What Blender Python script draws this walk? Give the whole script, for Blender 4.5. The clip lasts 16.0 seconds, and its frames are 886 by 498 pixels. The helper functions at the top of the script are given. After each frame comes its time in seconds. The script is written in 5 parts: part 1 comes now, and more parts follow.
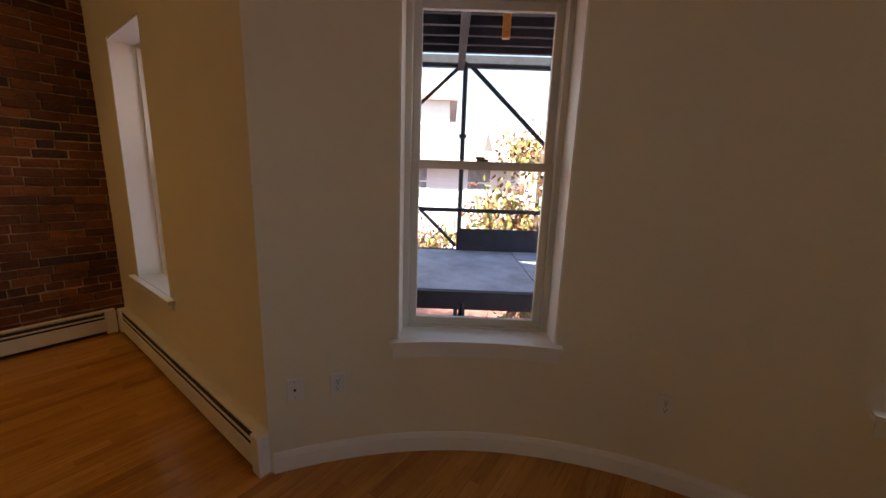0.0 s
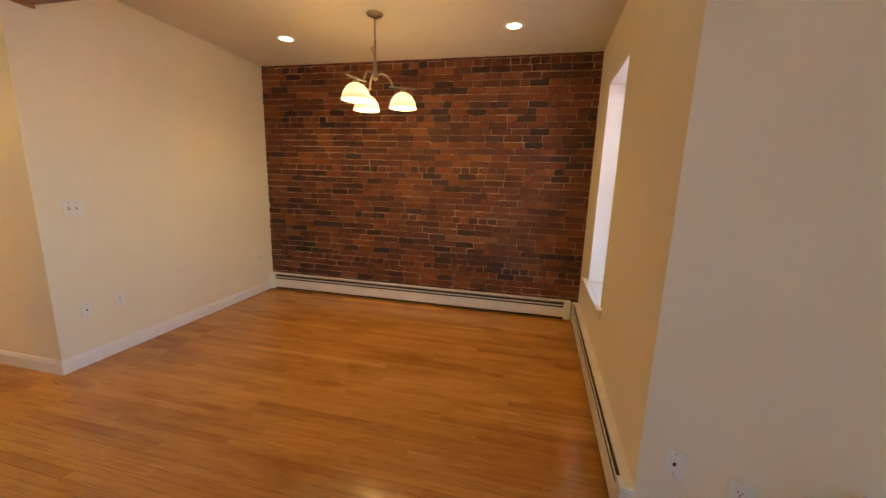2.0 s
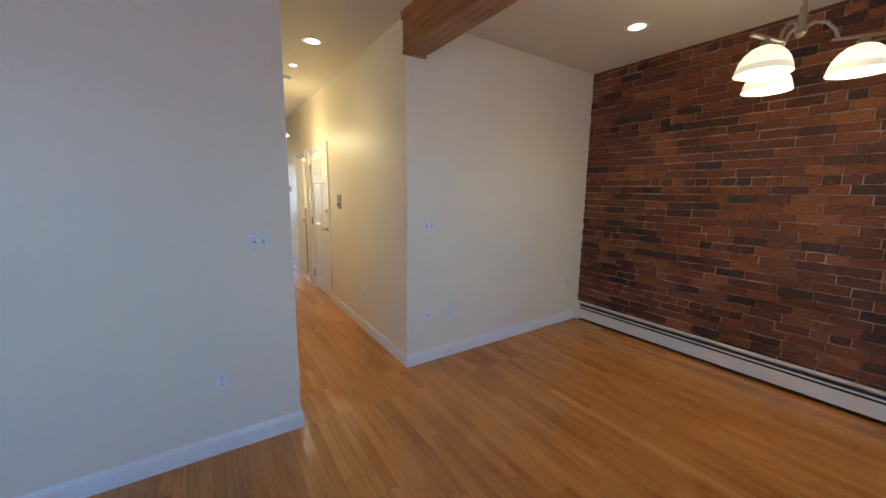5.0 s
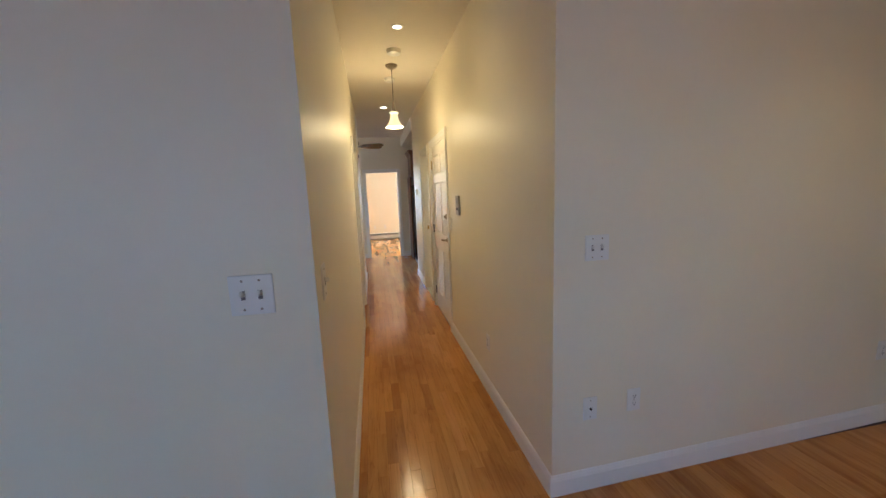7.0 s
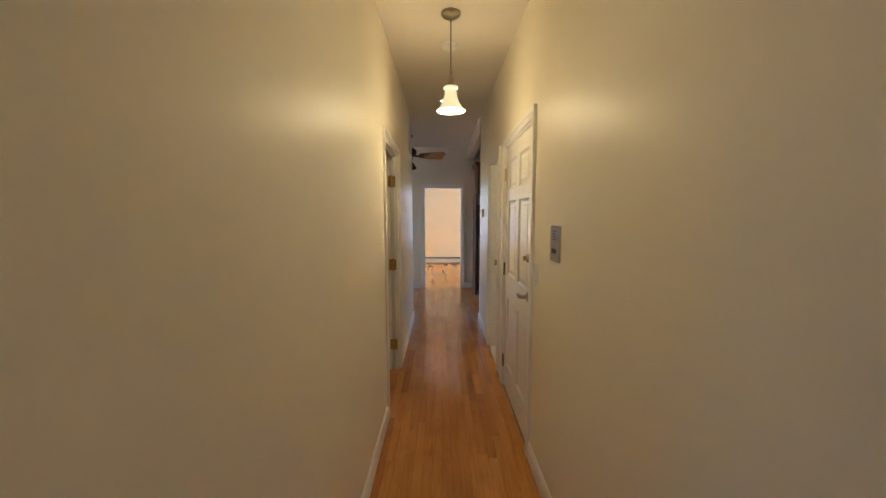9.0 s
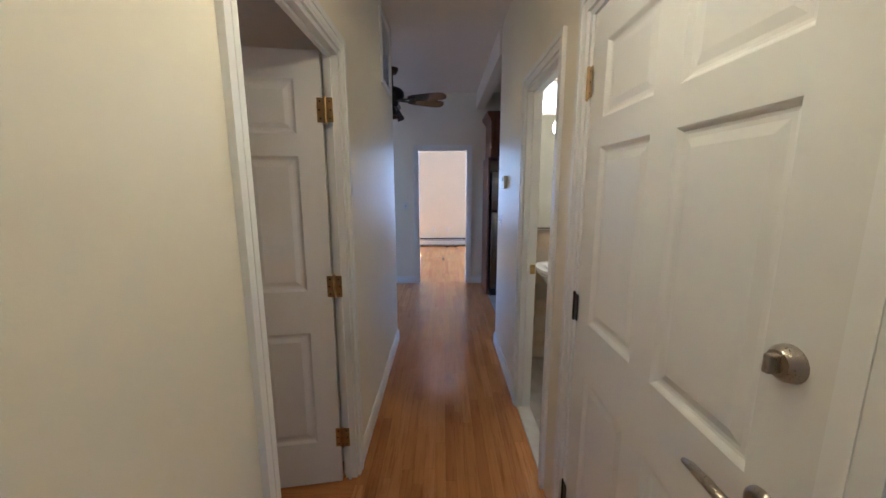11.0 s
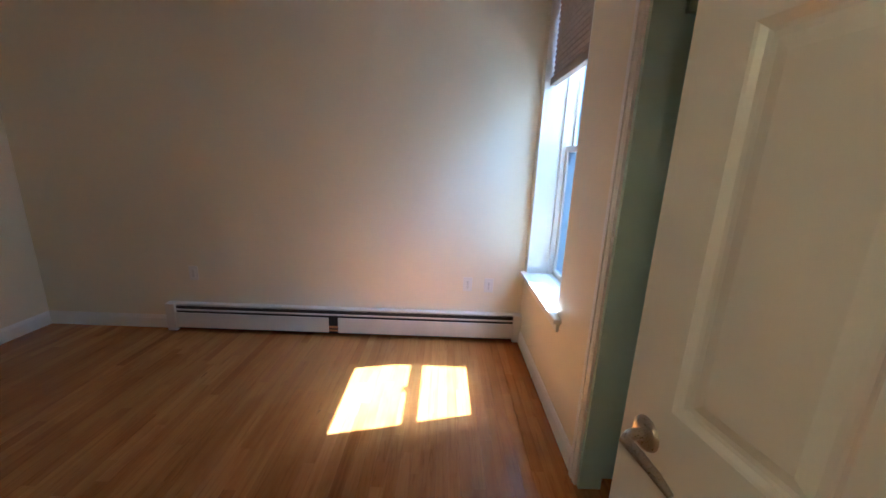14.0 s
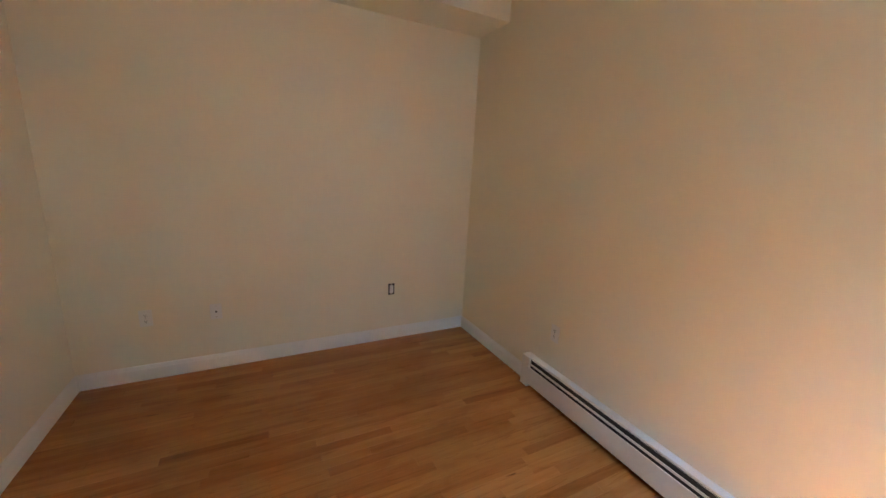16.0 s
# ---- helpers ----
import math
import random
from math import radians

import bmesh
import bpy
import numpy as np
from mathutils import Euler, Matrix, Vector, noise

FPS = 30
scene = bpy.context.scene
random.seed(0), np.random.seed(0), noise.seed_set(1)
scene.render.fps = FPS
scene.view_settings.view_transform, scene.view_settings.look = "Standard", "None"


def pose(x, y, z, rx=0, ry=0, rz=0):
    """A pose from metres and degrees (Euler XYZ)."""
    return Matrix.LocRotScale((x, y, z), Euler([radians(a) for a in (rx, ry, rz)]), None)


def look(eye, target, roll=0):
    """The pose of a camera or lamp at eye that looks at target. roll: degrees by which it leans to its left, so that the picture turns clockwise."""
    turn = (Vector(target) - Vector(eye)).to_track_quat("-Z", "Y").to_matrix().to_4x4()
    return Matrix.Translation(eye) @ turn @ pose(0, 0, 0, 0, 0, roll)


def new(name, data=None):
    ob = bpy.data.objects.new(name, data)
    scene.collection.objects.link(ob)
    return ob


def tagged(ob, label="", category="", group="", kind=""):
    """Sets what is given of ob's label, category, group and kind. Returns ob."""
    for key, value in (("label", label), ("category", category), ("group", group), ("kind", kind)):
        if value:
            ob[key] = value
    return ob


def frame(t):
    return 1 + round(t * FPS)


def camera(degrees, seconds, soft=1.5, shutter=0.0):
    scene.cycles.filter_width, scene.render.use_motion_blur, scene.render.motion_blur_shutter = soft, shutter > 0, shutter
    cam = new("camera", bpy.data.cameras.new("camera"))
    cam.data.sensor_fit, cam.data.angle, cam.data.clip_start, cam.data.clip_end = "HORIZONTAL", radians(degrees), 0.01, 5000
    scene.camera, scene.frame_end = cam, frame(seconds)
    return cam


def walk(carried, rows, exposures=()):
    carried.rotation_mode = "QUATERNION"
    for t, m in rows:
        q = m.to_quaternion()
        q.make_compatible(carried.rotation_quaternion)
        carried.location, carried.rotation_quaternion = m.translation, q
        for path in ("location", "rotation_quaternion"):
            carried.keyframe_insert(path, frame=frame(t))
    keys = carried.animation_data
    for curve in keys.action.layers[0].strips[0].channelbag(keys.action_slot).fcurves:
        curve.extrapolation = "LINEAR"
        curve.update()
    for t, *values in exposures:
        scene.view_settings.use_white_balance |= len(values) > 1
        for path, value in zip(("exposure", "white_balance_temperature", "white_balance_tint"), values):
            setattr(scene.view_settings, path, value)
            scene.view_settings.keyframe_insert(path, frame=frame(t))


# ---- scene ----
cam = camera(101.7, 16.0)
PATH = [
    (0, (-1.35, -2.971, 1.469), (-0.225, -4.578, 1.08), 2.0),
    (0.5, (-1.385, -3.07, 1.456), (0.298, -4.079, 1.072), 4.0),
    (1, (-1.313, -3.17, 1.459), (0.605, -3.624, 1.119), 2.8),
    (1.5, (-1.274, -3.245, 1.46), (0.693, -3.178, 1.107), 4.1),
    (2, (-1.283, -3.232, 1.487), (0.634, -2.798, 1.119), 1.8),
    (2.5, (-1.345, -3.174, 1.498), (0.451, -2.38, 1.114), 0.5),
    (3, (-1.408, -3.147, 1.498), (0.211, -2.029, 1.137), 0.2),
    (3.5, (-1.417, -3.049, 1.497), (0.086, -1.768, 1.18), 0.3),
    (4, (-1.324, -2.884, 1.496), (0.092, -1.511, 1.162), -1.0),
    (4.5, (-1.092, -2.753, 1.499), (0.132, -1.197, 1.221), 0.6),
    (5, (-0.874, -2.603, 1.497), (0.207, -0.949, 1.184), 0.7),
    (7.5, (-0.195, -1.075, 1.48), (-0.01, 0.894, 1.181), -0.6),
    (8, (-0.118, -0.706, 1.499), (-0.048, 1.269, 1.192), 1.2),
    (8.5, (-0.078, -0.304, 1.497), (0.012, 1.683, 1.279), 0.4),
    (9, (-0.07, 0.076, 1.508), (-0.057, 2.066, 1.312), -0.1),
    (11.5, (-0.017, 2.191, 1.479), (-0.026, 4.159, 1.121), -0.1),
    (12, (-0.025, 2.466, 1.478), (-0.477, 4.391, 1.177), 0.8),
    (12.5, (-0.162, 2.664, 1.452), (-1.122, 4.382, 1.103), 0.8),
    (13, (-0.367, 2.795, 1.412), (-1.79, 4.127, 0.965), 3.2),
    (13.5, (-0.489, 2.915, 1.407), (-2.335, 3.538, 0.953), 3.4),
    (14, (-0.645, 2.928, 1.419), (-2.586, 2.932, 0.94), 2.1),
    (14.5, (-0.954, 2.843, 1.428), (-2.868, 2.482, 0.975), 3.0),
    (15, (-1.252, 2.781, 1.459), (-3.022, 1.93, 1.077), 1.9),
    (15.5, (-1.538, 2.698, 1.488), (-2.915, 1.303, 1.091), 3.8),
    (16, (-1.645, 2.606, 1.524), (-2.536, 0.87, 1.087), 3.0),
]
EXPOSURES = [(0, 2.75, 12000, 22), (0.5, 3.0, 11200, 21), (1, 2.95, 10800, 19), (1.5, 3.75, 10800, 21), (2.5, 4.45, 7100, 11), (3.5, 4.5, 5550, 8), (5, 4.0, 5450, 7),
             (7.5, 3.6, 6000, 10), (8, 3.55, 6300, 11), (8.5, 3.3, 6200, 12), (9, 3.15, 5700, 12), (11.5, 3.25, 4400, 15), (12, 3.72, 4500, 13), (12.5, 3.45, 4500, 9),
             (13, 3.3, 4500, 6), (13.5, 3.35, 4700, 6), (14, 3.55, 4900, 5), (14.5, 3.72, 5000, 5), (15, 3.55, 5800, 7), (15.5, 4.1, 6000, 5), (16, 4.5, 5700, 3)]
walk(cam, [(t, look(eye, target, roll)) for t, eye, target, roll in PATH], EXPOSURES)

# ---- world, sun and lamps ----
SUN_UP, SUN_TO = radians(55.4), Vector((-0.23, 0.973))
world = bpy.data.worlds.new("world")
scene.world = world
world.use_nodes = True
sky = world.node_tree.nodes.new("ShaderNodeTexSky")
sky.sky_type, sky.sun_disc = "NISHITA", False
sky.sun_elevation, sky.sun_rotation = SUN_UP, math.atan2(SUN_TO.x, SUN_TO.y)
backing = world.node_tree.nodes["Background"]
world.node_tree.links.new(sky.outputs[0], backing.inputs[0])
backing.inputs[1].default_value = 0.08
sun = new("sun", bpy.data.lights.new("sun", "SUN"))
sun.data.energy, sun.data.angle, sun.data.color = 5.0, radians(0.53), (1, 0.965, 0.90)
flat = SUN_TO.normalized() * math.cos(SUN_UP)
sun.matrix_world = look((0, 0, 9), Vector((0, 0, 9)) - Vector((flat.x, flat.y, math.sin(SUN_UP))))
WARM, SOFT_WARM, DAY = (1.0, 0.74, 0.36), (1.0, 0.82, 0.55), (0.48, 0.65, 1.0)
BOW_DAY, FAR_DAY = (0.38, 0.60, 1.0), (0.86, 0.94, 1.0)


def lamp(name, kind, place, watts, colour, size=0.04, target=None):
    data = bpy.data.lights.new(name, kind)
    data.energy, data.color = watts, colour
    if kind == "AREA":
        data.shape, data.size, data.size_y = "RECTANGLE", size[0], size[1]
    else:
        data.shadow_soft_size = size
    if kind == "SPOT":
        data.spot_size, data.spot_blend = radians(112), 0.7
    ob = new(name, data)
    ob.matrix_world = look(place, target) if target else Matrix.Translation(place)
    return ob


CEIL = 2.80
CANS = ((2.07, -0.85), (2.10, -3.02), (0.02, 0.91), (0.0, 1.67), (-0.02, 4.38))
CAN_WATTS = (1.05, 1.05, 0.95, 1.0, 0.7)
for (cx, cy), watts in zip(CANS, CAN_WATTS):
    lamp("can_lamp", "SPOT", (cx, cy, CEIL - 0.02), watts, WARM, 0.05, (cx, cy, 0))
CHANDELIER, PENDANT = Vector((1.71, -1.93, 0)), Vector((0.0, 2.55, 0))
SHADE_TURNS = (165, 42, -62)
for a in SHADE_TURNS:
    lamp("bulb_lamp", "POINT", (CHANDELIER.x + 0.235 * math.cos(radians(a)), CHANDELIER.y + 0.235 * math.sin(radians(a)), 2.10), 0.28, WARM, 0.05)
lamp("pendant_lamp", "POINT", (PENDANT.x, PENDANT.y, 2.165), 0.85, WARM, 0.05)
lamp("vanity_lamp", "POINT", (1.0, 4.5, 1.98), 1.2, SOFT_WARM, 0.08)
# sky light in the openings
lamp("window_sky", "AREA", (1.835, -4.04, 1.5), 0.11, DAY, (0.7, 1.6), (1.9, 0, 1.3))
lamp("window_sky", "AREA", (-2.372, -5.06, 1.5), 0.72, BOW_DAY, (0.7, 1.6), (-1.844, -2.551, 1.2))
# lamp of the assumed third bow window, added to light the living wall
lamp("window_sky", "AREA", (-3.744, -4.29, 1.5), 0.72, BOW_DAY, (0.7, 1.6), (-1.844, -2.551, 1.2))
lamp("light_well_sky", "AREA", (-2.72, 5.05, 2.8), 4.6, DAY, (0.9, 1.3), (-2.85, 3.6, 1.35))
lamp("window_sky", "AREA", (-3.45, 6.2, 1.5), 0.25, FAR_DAY, (1.0, 1.5), (0, 6.2, 1.2))
lamp("window_sky", "AREA", (-1.15, 11.05, 1.5), 2.7, FAR_DAY, (0.75, 1.8), (-0.95, 8, 1.0))
# lamp of an added, unseen window that brightens the far room
lamp("window_sky", "AREA", (1.4, 11.05, 1.5), 4.6, FAR_DAY, (1.0, 1.8), (1.4, 8, 1.0))


# ---- materials ----
def material(name, rough=0.5, metal=0.0, colour=(0.5, 0.5, 0.5), gloss=0.5):
    m = bpy.data.materials.new(name)
    m.use_nodes = True
    b = m.node_tree.nodes["Principled BSDF"]
    b.inputs["Base Color"].default_value = (*colour, 1)
    b.inputs["Roughness"].default_value, b.inputs["Metallic"].default_value = rough, metal
    b.inputs["Specular IOR Level"].default_value = gloss
    return m, m.node_tree.nodes, m.node_tree.links, b


def ramp(nodes, links, source, stops, out=None):
    r = nodes.new("ShaderNodeValToRGB")
    while len(r.color_ramp.elements) < len(stops):
        r.color_ramp.elements.new(0.5)
    for e, (p, c) in zip(r.color_ramp.elements, stops):
        e.position, e.color = p, (*c, 1) if len(c) == 3 else c
    links.new(source, r.inputs[0])
    if out is not None:
        links.new(r.outputs[0], out)
    return r.outputs[0]


def noise_node(nodes, links, scale, detail=4, stretch=None, source="Object", rough=0.55):
    co = nodes.new("ShaderNodeTexCoord")
    n = nodes.new("ShaderNodeTexNoise")
    n.inputs["Scale"].default_value, n.inputs["Detail"].default_value = scale, detail
    n.inputs["Roughness"].default_value = rough
    if stretch:
        mp = nodes.new("ShaderNodeMapping")
        mp.inputs["Scale"].default_value = stretch
        links.new(co.outputs[source], mp.inputs[0])
        links.new(mp.outputs[0], n.inputs["Vector"])
    else:
        links.new(co.outputs[source], n.inputs["Vector"])
    return n.outputs[0]


def bump(nodes, links, b, height, strength, distance=0.002):
    n = nodes.new("ShaderNodeBump")
    n.inputs["Strength"].default_value, n.inputs["Distance"].default_value = strength, distance
    links.new(height, n.inputs["Height"])
    links.new(n.outputs[0], b.inputs["Normal"])


def mix(nodes, links, kind, factor, a, b):
    n = nodes.new("ShaderNodeMix")
    n.data_type, n.blend_type = "RGBA", kind
    for value, slot in ((factor, n.inputs[0]), (a, n.inputs[6]), (b, n.inputs[7])):
        if isinstance(value, (int, float)):
            slot.default_value = value
        elif isinstance(value, tuple):
            slot.default_value = (*value, 1)
        else:
            links.new(value, slot)
    return n.outputs[2]


def plain(name, colour, rough=0.5, metal=0.0, vary=0.06, scale=6.0, relief=0.0, relief_scale=180, gloss=0.5):
    """A surface of one colour with faint mottling at two scales, uneven gloss and fine relief."""
    m, nodes, links, b = material(name, rough, metal, colour, gloss)
    big, fine = noise_node(nodes, links, scale, 3), noise_node(nodes, links, scale * 17, 5)
    lo, hi = tuple(c * (1 - vary) for c in colour), tuple(min(1, c * (1 + vary)) for c in colour)
    base = ramp(nodes, links, big, ((0.3, lo), (0.7, hi)))
    grey = ramp(nodes, links, fine, ((0.3, (1 - vary,) * 3), (0.65, (1, 1, 1))))
    links.new(mix(nodes, links, "MULTIPLY", 0.6, base, grey), b.inputs["Base Color"])
    ramp(nodes, links, fine, ((0.3, (rough * 0.96,) * 3), (0.7, (min(1, rough * 1.04),) * 3)), b.inputs["Roughness"])
    if relief:
        bump(nodes, links, b, noise_node(nodes, links, relief_scale, 3), relief)
    return m


def glowing(name, colour, strength, base=(0.9, 0.88, 0.8)):
    m, nodes, links, b = material(name, 0.3, 0, base)
    b.inputs["Emission Color"].default_value, b.inputs["Emission Strength"].default_value = (*colour, 1), strength
    return m


def glass(name, tint=(1, 1, 1), rough=0.0):
    m, nodes, links, b = material(name, rough, 0, tint)
    b.inputs["Transmission Weight"].default_value, b.inputs["IOR"].default_value = 1.0, 1.02
    return m


def planks(name, source):
    """Varnished oak strip; source says what sets one strip apart from the next."""
    m, nodes, links, b = material(name, 0.2)
    cross = "cross" in name
    if source == "object":
        pick = nodes.new("ShaderNodeObjectInfo").outputs["Random"]
    else:
        pick = nodes.new("ShaderNodeNewGeometry").outputs["Random Per Island"]
    place = nodes.new("ShaderNodeNewGeometry").outputs["Position"]
    w = nodes.new("ShaderNodeMath")
    w.operation, w.inputs[1].default_value = "MULTIPLY", 60
    links.new(pick, w.inputs[0])

    def along(across, length, scale, detail, warp=0.0, own=True, rough=0.6):
        mp = nodes.new("ShaderNodeMapping")
        mp.inputs["Scale"].default_value = (length, across, 1) if cross else (across, length, 1)
        links.new(place, mp.inputs[0])
        n = nodes.new("ShaderNodeTexNoise")
        n.noise_dimensions = "4D"
        for key, value in (("Scale", scale), ("Detail", detail), ("Distortion", warp), ("Roughness", rough)):
            n.inputs[key].default_value = value
        if own:
            links.new(w.outputs[0], n.inputs["W"])
        links.new(mp.outputs[0], n.inputs["Vector"])
        return n.outputs[0]

    tone = ramp(nodes, links, pick, ((0.0, (0.44, 0.186, 0.048)), (0.12, (0.54, 0.243, 0.062)), (0.5, (0.60, 0.280, 0.073)), (0.85, (0.64, 0.308, 0.084)), (0.97, (0.69, 0.335, 0.105)), (1.0, (0.47, 0.19, 0.052))))
    grain = along(15, 0.9, 1.4, 6, 0.9)
    fibre = along(90, 3.0, 1.5, 4, 0.2)
    flame = along(17, 0.7, 1.4, 2, 1.5)
    blotch = along(5.0, 1.6, 1.0, 5, 0.6, False)
    col = mix(nodes, links, "MULTIPLY", 0.55, tone, ramp(nodes, links, grain, ((0.28, (0.46, 0.34, 0.24)), (0.42, (0.86, 0.80, 0.72)), (0.56, (1, 1, 1)), (0.74, (0.86, 0.80, 0.72)))))
    col = mix(nodes, links, "MULTIPLY", 0.14, col, ramp(nodes, links, fibre, ((0.35, (0.62, 0.52, 0.42)), (0.55, (1, 1, 1)))))
    col = mix(nodes, links, "MULTIPLY", 0.6, col, ramp(nodes, links, flame, ((0.36, (1, 1, 1)), (0.385, (0.62, 0.50, 0.40)), (0.41, (1, 1, 1)), (0.62, (1, 1, 1)), (0.645, (0.66, 0.55, 0.45)), (0.67, (1, 1, 1)))))
    col = mix(nodes, links, "MULTIPLY", 0.95, col, ramp(nodes, links, along(15, 2.4, 1.3, 3), ((0.705, (1, 1, 1)), (0.745, (0.26, 0.17, 0.12)))))
    col = mix(nodes, links, "MULTIPLY", 0.7, col, ramp(nodes, links, blotch, ((0.34, (0.72, 0.62, 0.54)), (0.48, (0.97, 0.95, 0.93)), (0.68, (1, 1, 1)))))
    wear = ramp(nodes, links, along(1.3, 0.9, 1.0, 4, 0.3, False), ((0.34, (0.72, 0.64, 0.57)), (0.5, (0.95, 0.93, 0.91)), (0.66, (1, 1, 1))))
    col = mix(nodes, links, "MULTIPLY", 0.7, col, wear)
    if cross:
        col = mix(nodes, links, "MULTIPLY", 1.0, col, (0.84, 0.75, 0.72))
    links.new(col, b.inputs["Base Color"])
    ramp(nodes, links, along(2.2, 1.6, 1.0, 5, 0.4, False), ((0.3, (0.12,) * 3), (0.55, (0.17,) * 3), (0.72, (0.25,) * 3)), b.inputs["Roughness"])
    bump(nodes, links, b, grain, 0.035, 0.001)
    return m


def bricks(name, source):
    """Old handmade brick: orange-brown to nearly black, smeared with mortar."""
    m, nodes, links, b = material(name, 0.85)
    pick = nodes.new("ShaderNodeObjectInfo").outputs["Random"] if source == "object" else nodes.new("ShaderNodeNewGeometry").outputs["Random Per Island"]
    place = nodes.new("ShaderNodeNewGeometry").outputs["Position"]

    def patch(scale, detail, stretch=(1, 1, 1), rough=0.55):
        mp = nodes.new("ShaderNodeMapping")
        mp.inputs["Scale"].default_value = stretch
        links.new(place, mp.inputs[0])
        n = nodes.new("ShaderNodeTexNoise")
        n.inputs["Scale"].default_value, n.inputs["Detail"].default_value, n.inputs["Roughness"].default_value = scale, detail, rough
        links.new(mp.outputs[0], n.inputs["Vector"])
        return n.outputs[0]

    tone = ramp(nodes, links, pick, ((0.0, (0.042, 0.016, 0.012)), (0.07, (0.062, 0.021, 0.014)), (0.17, (0.112, 0.031, 0.014)), (0.45, (0.178, 0.047, 0.016)), (0.75, (0.250, 0.074, 0.023)), (0.93, (0.325, 0.113, 0.037)), (1.0, (0.14, 0.042, 0.022))))
    speck = ramp(nodes, links, patch(42, 7, (1, 1, 1.6), 0.65), ((0.32, (0.42, 0.36, 0.34)), (0.5, (1, 1, 1)), (0.72, (1.0, 0.88, 0.78))))
    stain = ramp(nodes, links, patch(2.6, 5), ((0.34, (0.50, 0.42, 0.40)), (0.52, (0.92, 0.9, 0.88)), (0.68, (1, 1, 1))))
    burn = ramp(nodes, links, patch(7, 4, (1, 1, 2.2)), ((0.33, (0.52, 0.46, 0.46)), (0.46, (1, 1, 1))))
    lime = ramp(nodes, links, patch(17, 7, (1, 1, 1.3), 0.72), ((0.60, (0, 0, 0)), (0.72, (1, 1, 1))))
    col = mix(nodes, links, "MULTIPLY", 0.9, tone, speck)
    col = mix(nodes, links, "MULTIPLY", 0.85, col, stain)
    col = mix(nodes, links, "MULTIPLY", 0.7, col, burn)
    half = nodes.new("ShaderNodeMath")
    half.operation, half.inputs[1].default_value = "MULTIPLY", 0.32
    links.new(lime, half.inputs[0])
    links.new(mix(nodes, links, "MIX", half.outputs[0], col, (0.42, 0.33, 0.26)), b.inputs["Base Color"])
    ramp(nodes, links, patch(40, 3), ((0.3, (0.5,) * 3), (0.7, (0.85,) * 3)), b.inputs["Roughness"])
    bump(nodes, links, b, patch(55, 7, rough=0.65), 0.9, 0.007)
    return m


def timber(name, dark, light, stretch, rough=0.4):
    m, nodes, links, b = material(name, rough)
    n = noise_node(nodes, links, 2.2, 7, stretch, rough=0.6)
    col = ramp(nodes, links, n, ((0.3, dark), (0.55, light), (0.75, tuple((p + q) / 2 for p, q in zip(dark, light)))))
    knots = ramp(nodes, links, noise_node(nodes, links, 3.5, 4), ((0.3, (0.6, 0.55, 0.5)), (0.55, (1, 1, 1))))
    links.new(mix(nodes, links, "MULTIPLY", 0.8, col, knots), b.inputs["Base Color"])
    bump(nodes, links, b, n, 0.25, 0.002)
    return m


PAINT = plain("wall_paint", (0.83, 0.77, 0.615), 0.44, vary=0.022, scale=1.3, relief=0.12, relief_scale=150)
CEILING = plain("ceiling_paint", (0.78, 0.72, 0.62), 0.7, vary=0.025, scale=1.1, relief=0.05)
GREEN = plain("closet_paint", (0.66, 0.83, 0.75), 0.6, vary=0.04, scale=1.5, relief=0.06)
TRIM = plain("trim_paint", (0.85, 0.84, 0.80), 0.34, vary=0.012, scale=1.5)
DOOR = plain("door_paint", (0.80, 0.78, 0.72), 0.32, vary=0.010, scale=1.5)
VINYL = plain("window_vinyl", (0.78, 0.77, 0.73), 0.35, vary=0.015, scale=5)
ENAMEL = plain("heater_enamel", (0.80, 0.78, 0.72), 0.35, vary=0.05, scale=5, relief=0.03)
# near-black that stands in for the shade inside slots
SLOT = plain("slot_shade_black", (0.03, 0.03, 0.03), 0.8, vary=0.2)
COPPER = plain("copper_pipe", (0.55, 0.28, 0.14), 0.4, 0.9)
PLATE = plain("plate_plastic", (0.80, 0.79, 0.75), 0.3, vary=0.01)
# dark grey for the shadow round white switch toggles
TOGGLE_SHADE = plain("toggle_shade_grey", (0.16, 0.155, 0.15), 0.5, vary=0.05)
IVORY = plain("ivory_plastic", (0.66, 0.58, 0.36), 0.35, vary=0.02)
BLACK = plain("black_plastic", (0.015, 0.015, 0.016), 0.4, vary=0.1)
NICKEL = plain("brushed_nickel", (0.42, 0.37, 0.30), 0.28, 1.0, vary=0.08, scale=20)
STEEL = plain("stainless_steel", (0.40, 0.39, 0.38), 0.24, 1.0, vary=0.05, scale=3)
# darker copy of the steel; the dim kitchen's shade is in its colour
SHADED_STEEL = plain("shaded_stainless_steel", (0.17, 0.165, 0.16), 0.22, 1.0, vary=0.06, scale=3)
BRASS = plain("antique_brass", (0.55, 0.38, 0.15), 0.3, 1.0, vary=0.15, scale=30)
BRONZE = plain("dark_bronze", (0.05, 0.038, 0.03), 0.32, 0.8, vary=0.2, scale=20)
BLADE = plain("fan_blade", (0.020, 0.015, 0.015), 0.18, vary=0.2, scale=14)
GLASS = glass("window_glass", (0.60, 0.80, 1.0))
SHADE_LIT = glowing("lit_glass_shade", (1.0, 0.80, 0.42), 0.075)
# same glass with a weaker glow: falloff below the bulb, set by material
SHADE_RIM = glowing("shade_rim_dimmer_glow", (1.0, 0.80, 0.46), 0.038, (0.75, 0.71, 0.6))
VANITY_LIT = glowing("lit_vanity_shade", (1.0, 0.86, 0.62), 0.36)
CAN_LIT = glowing("lit_lamp_face", (1.0, 0.86, 0.62), 0.7)
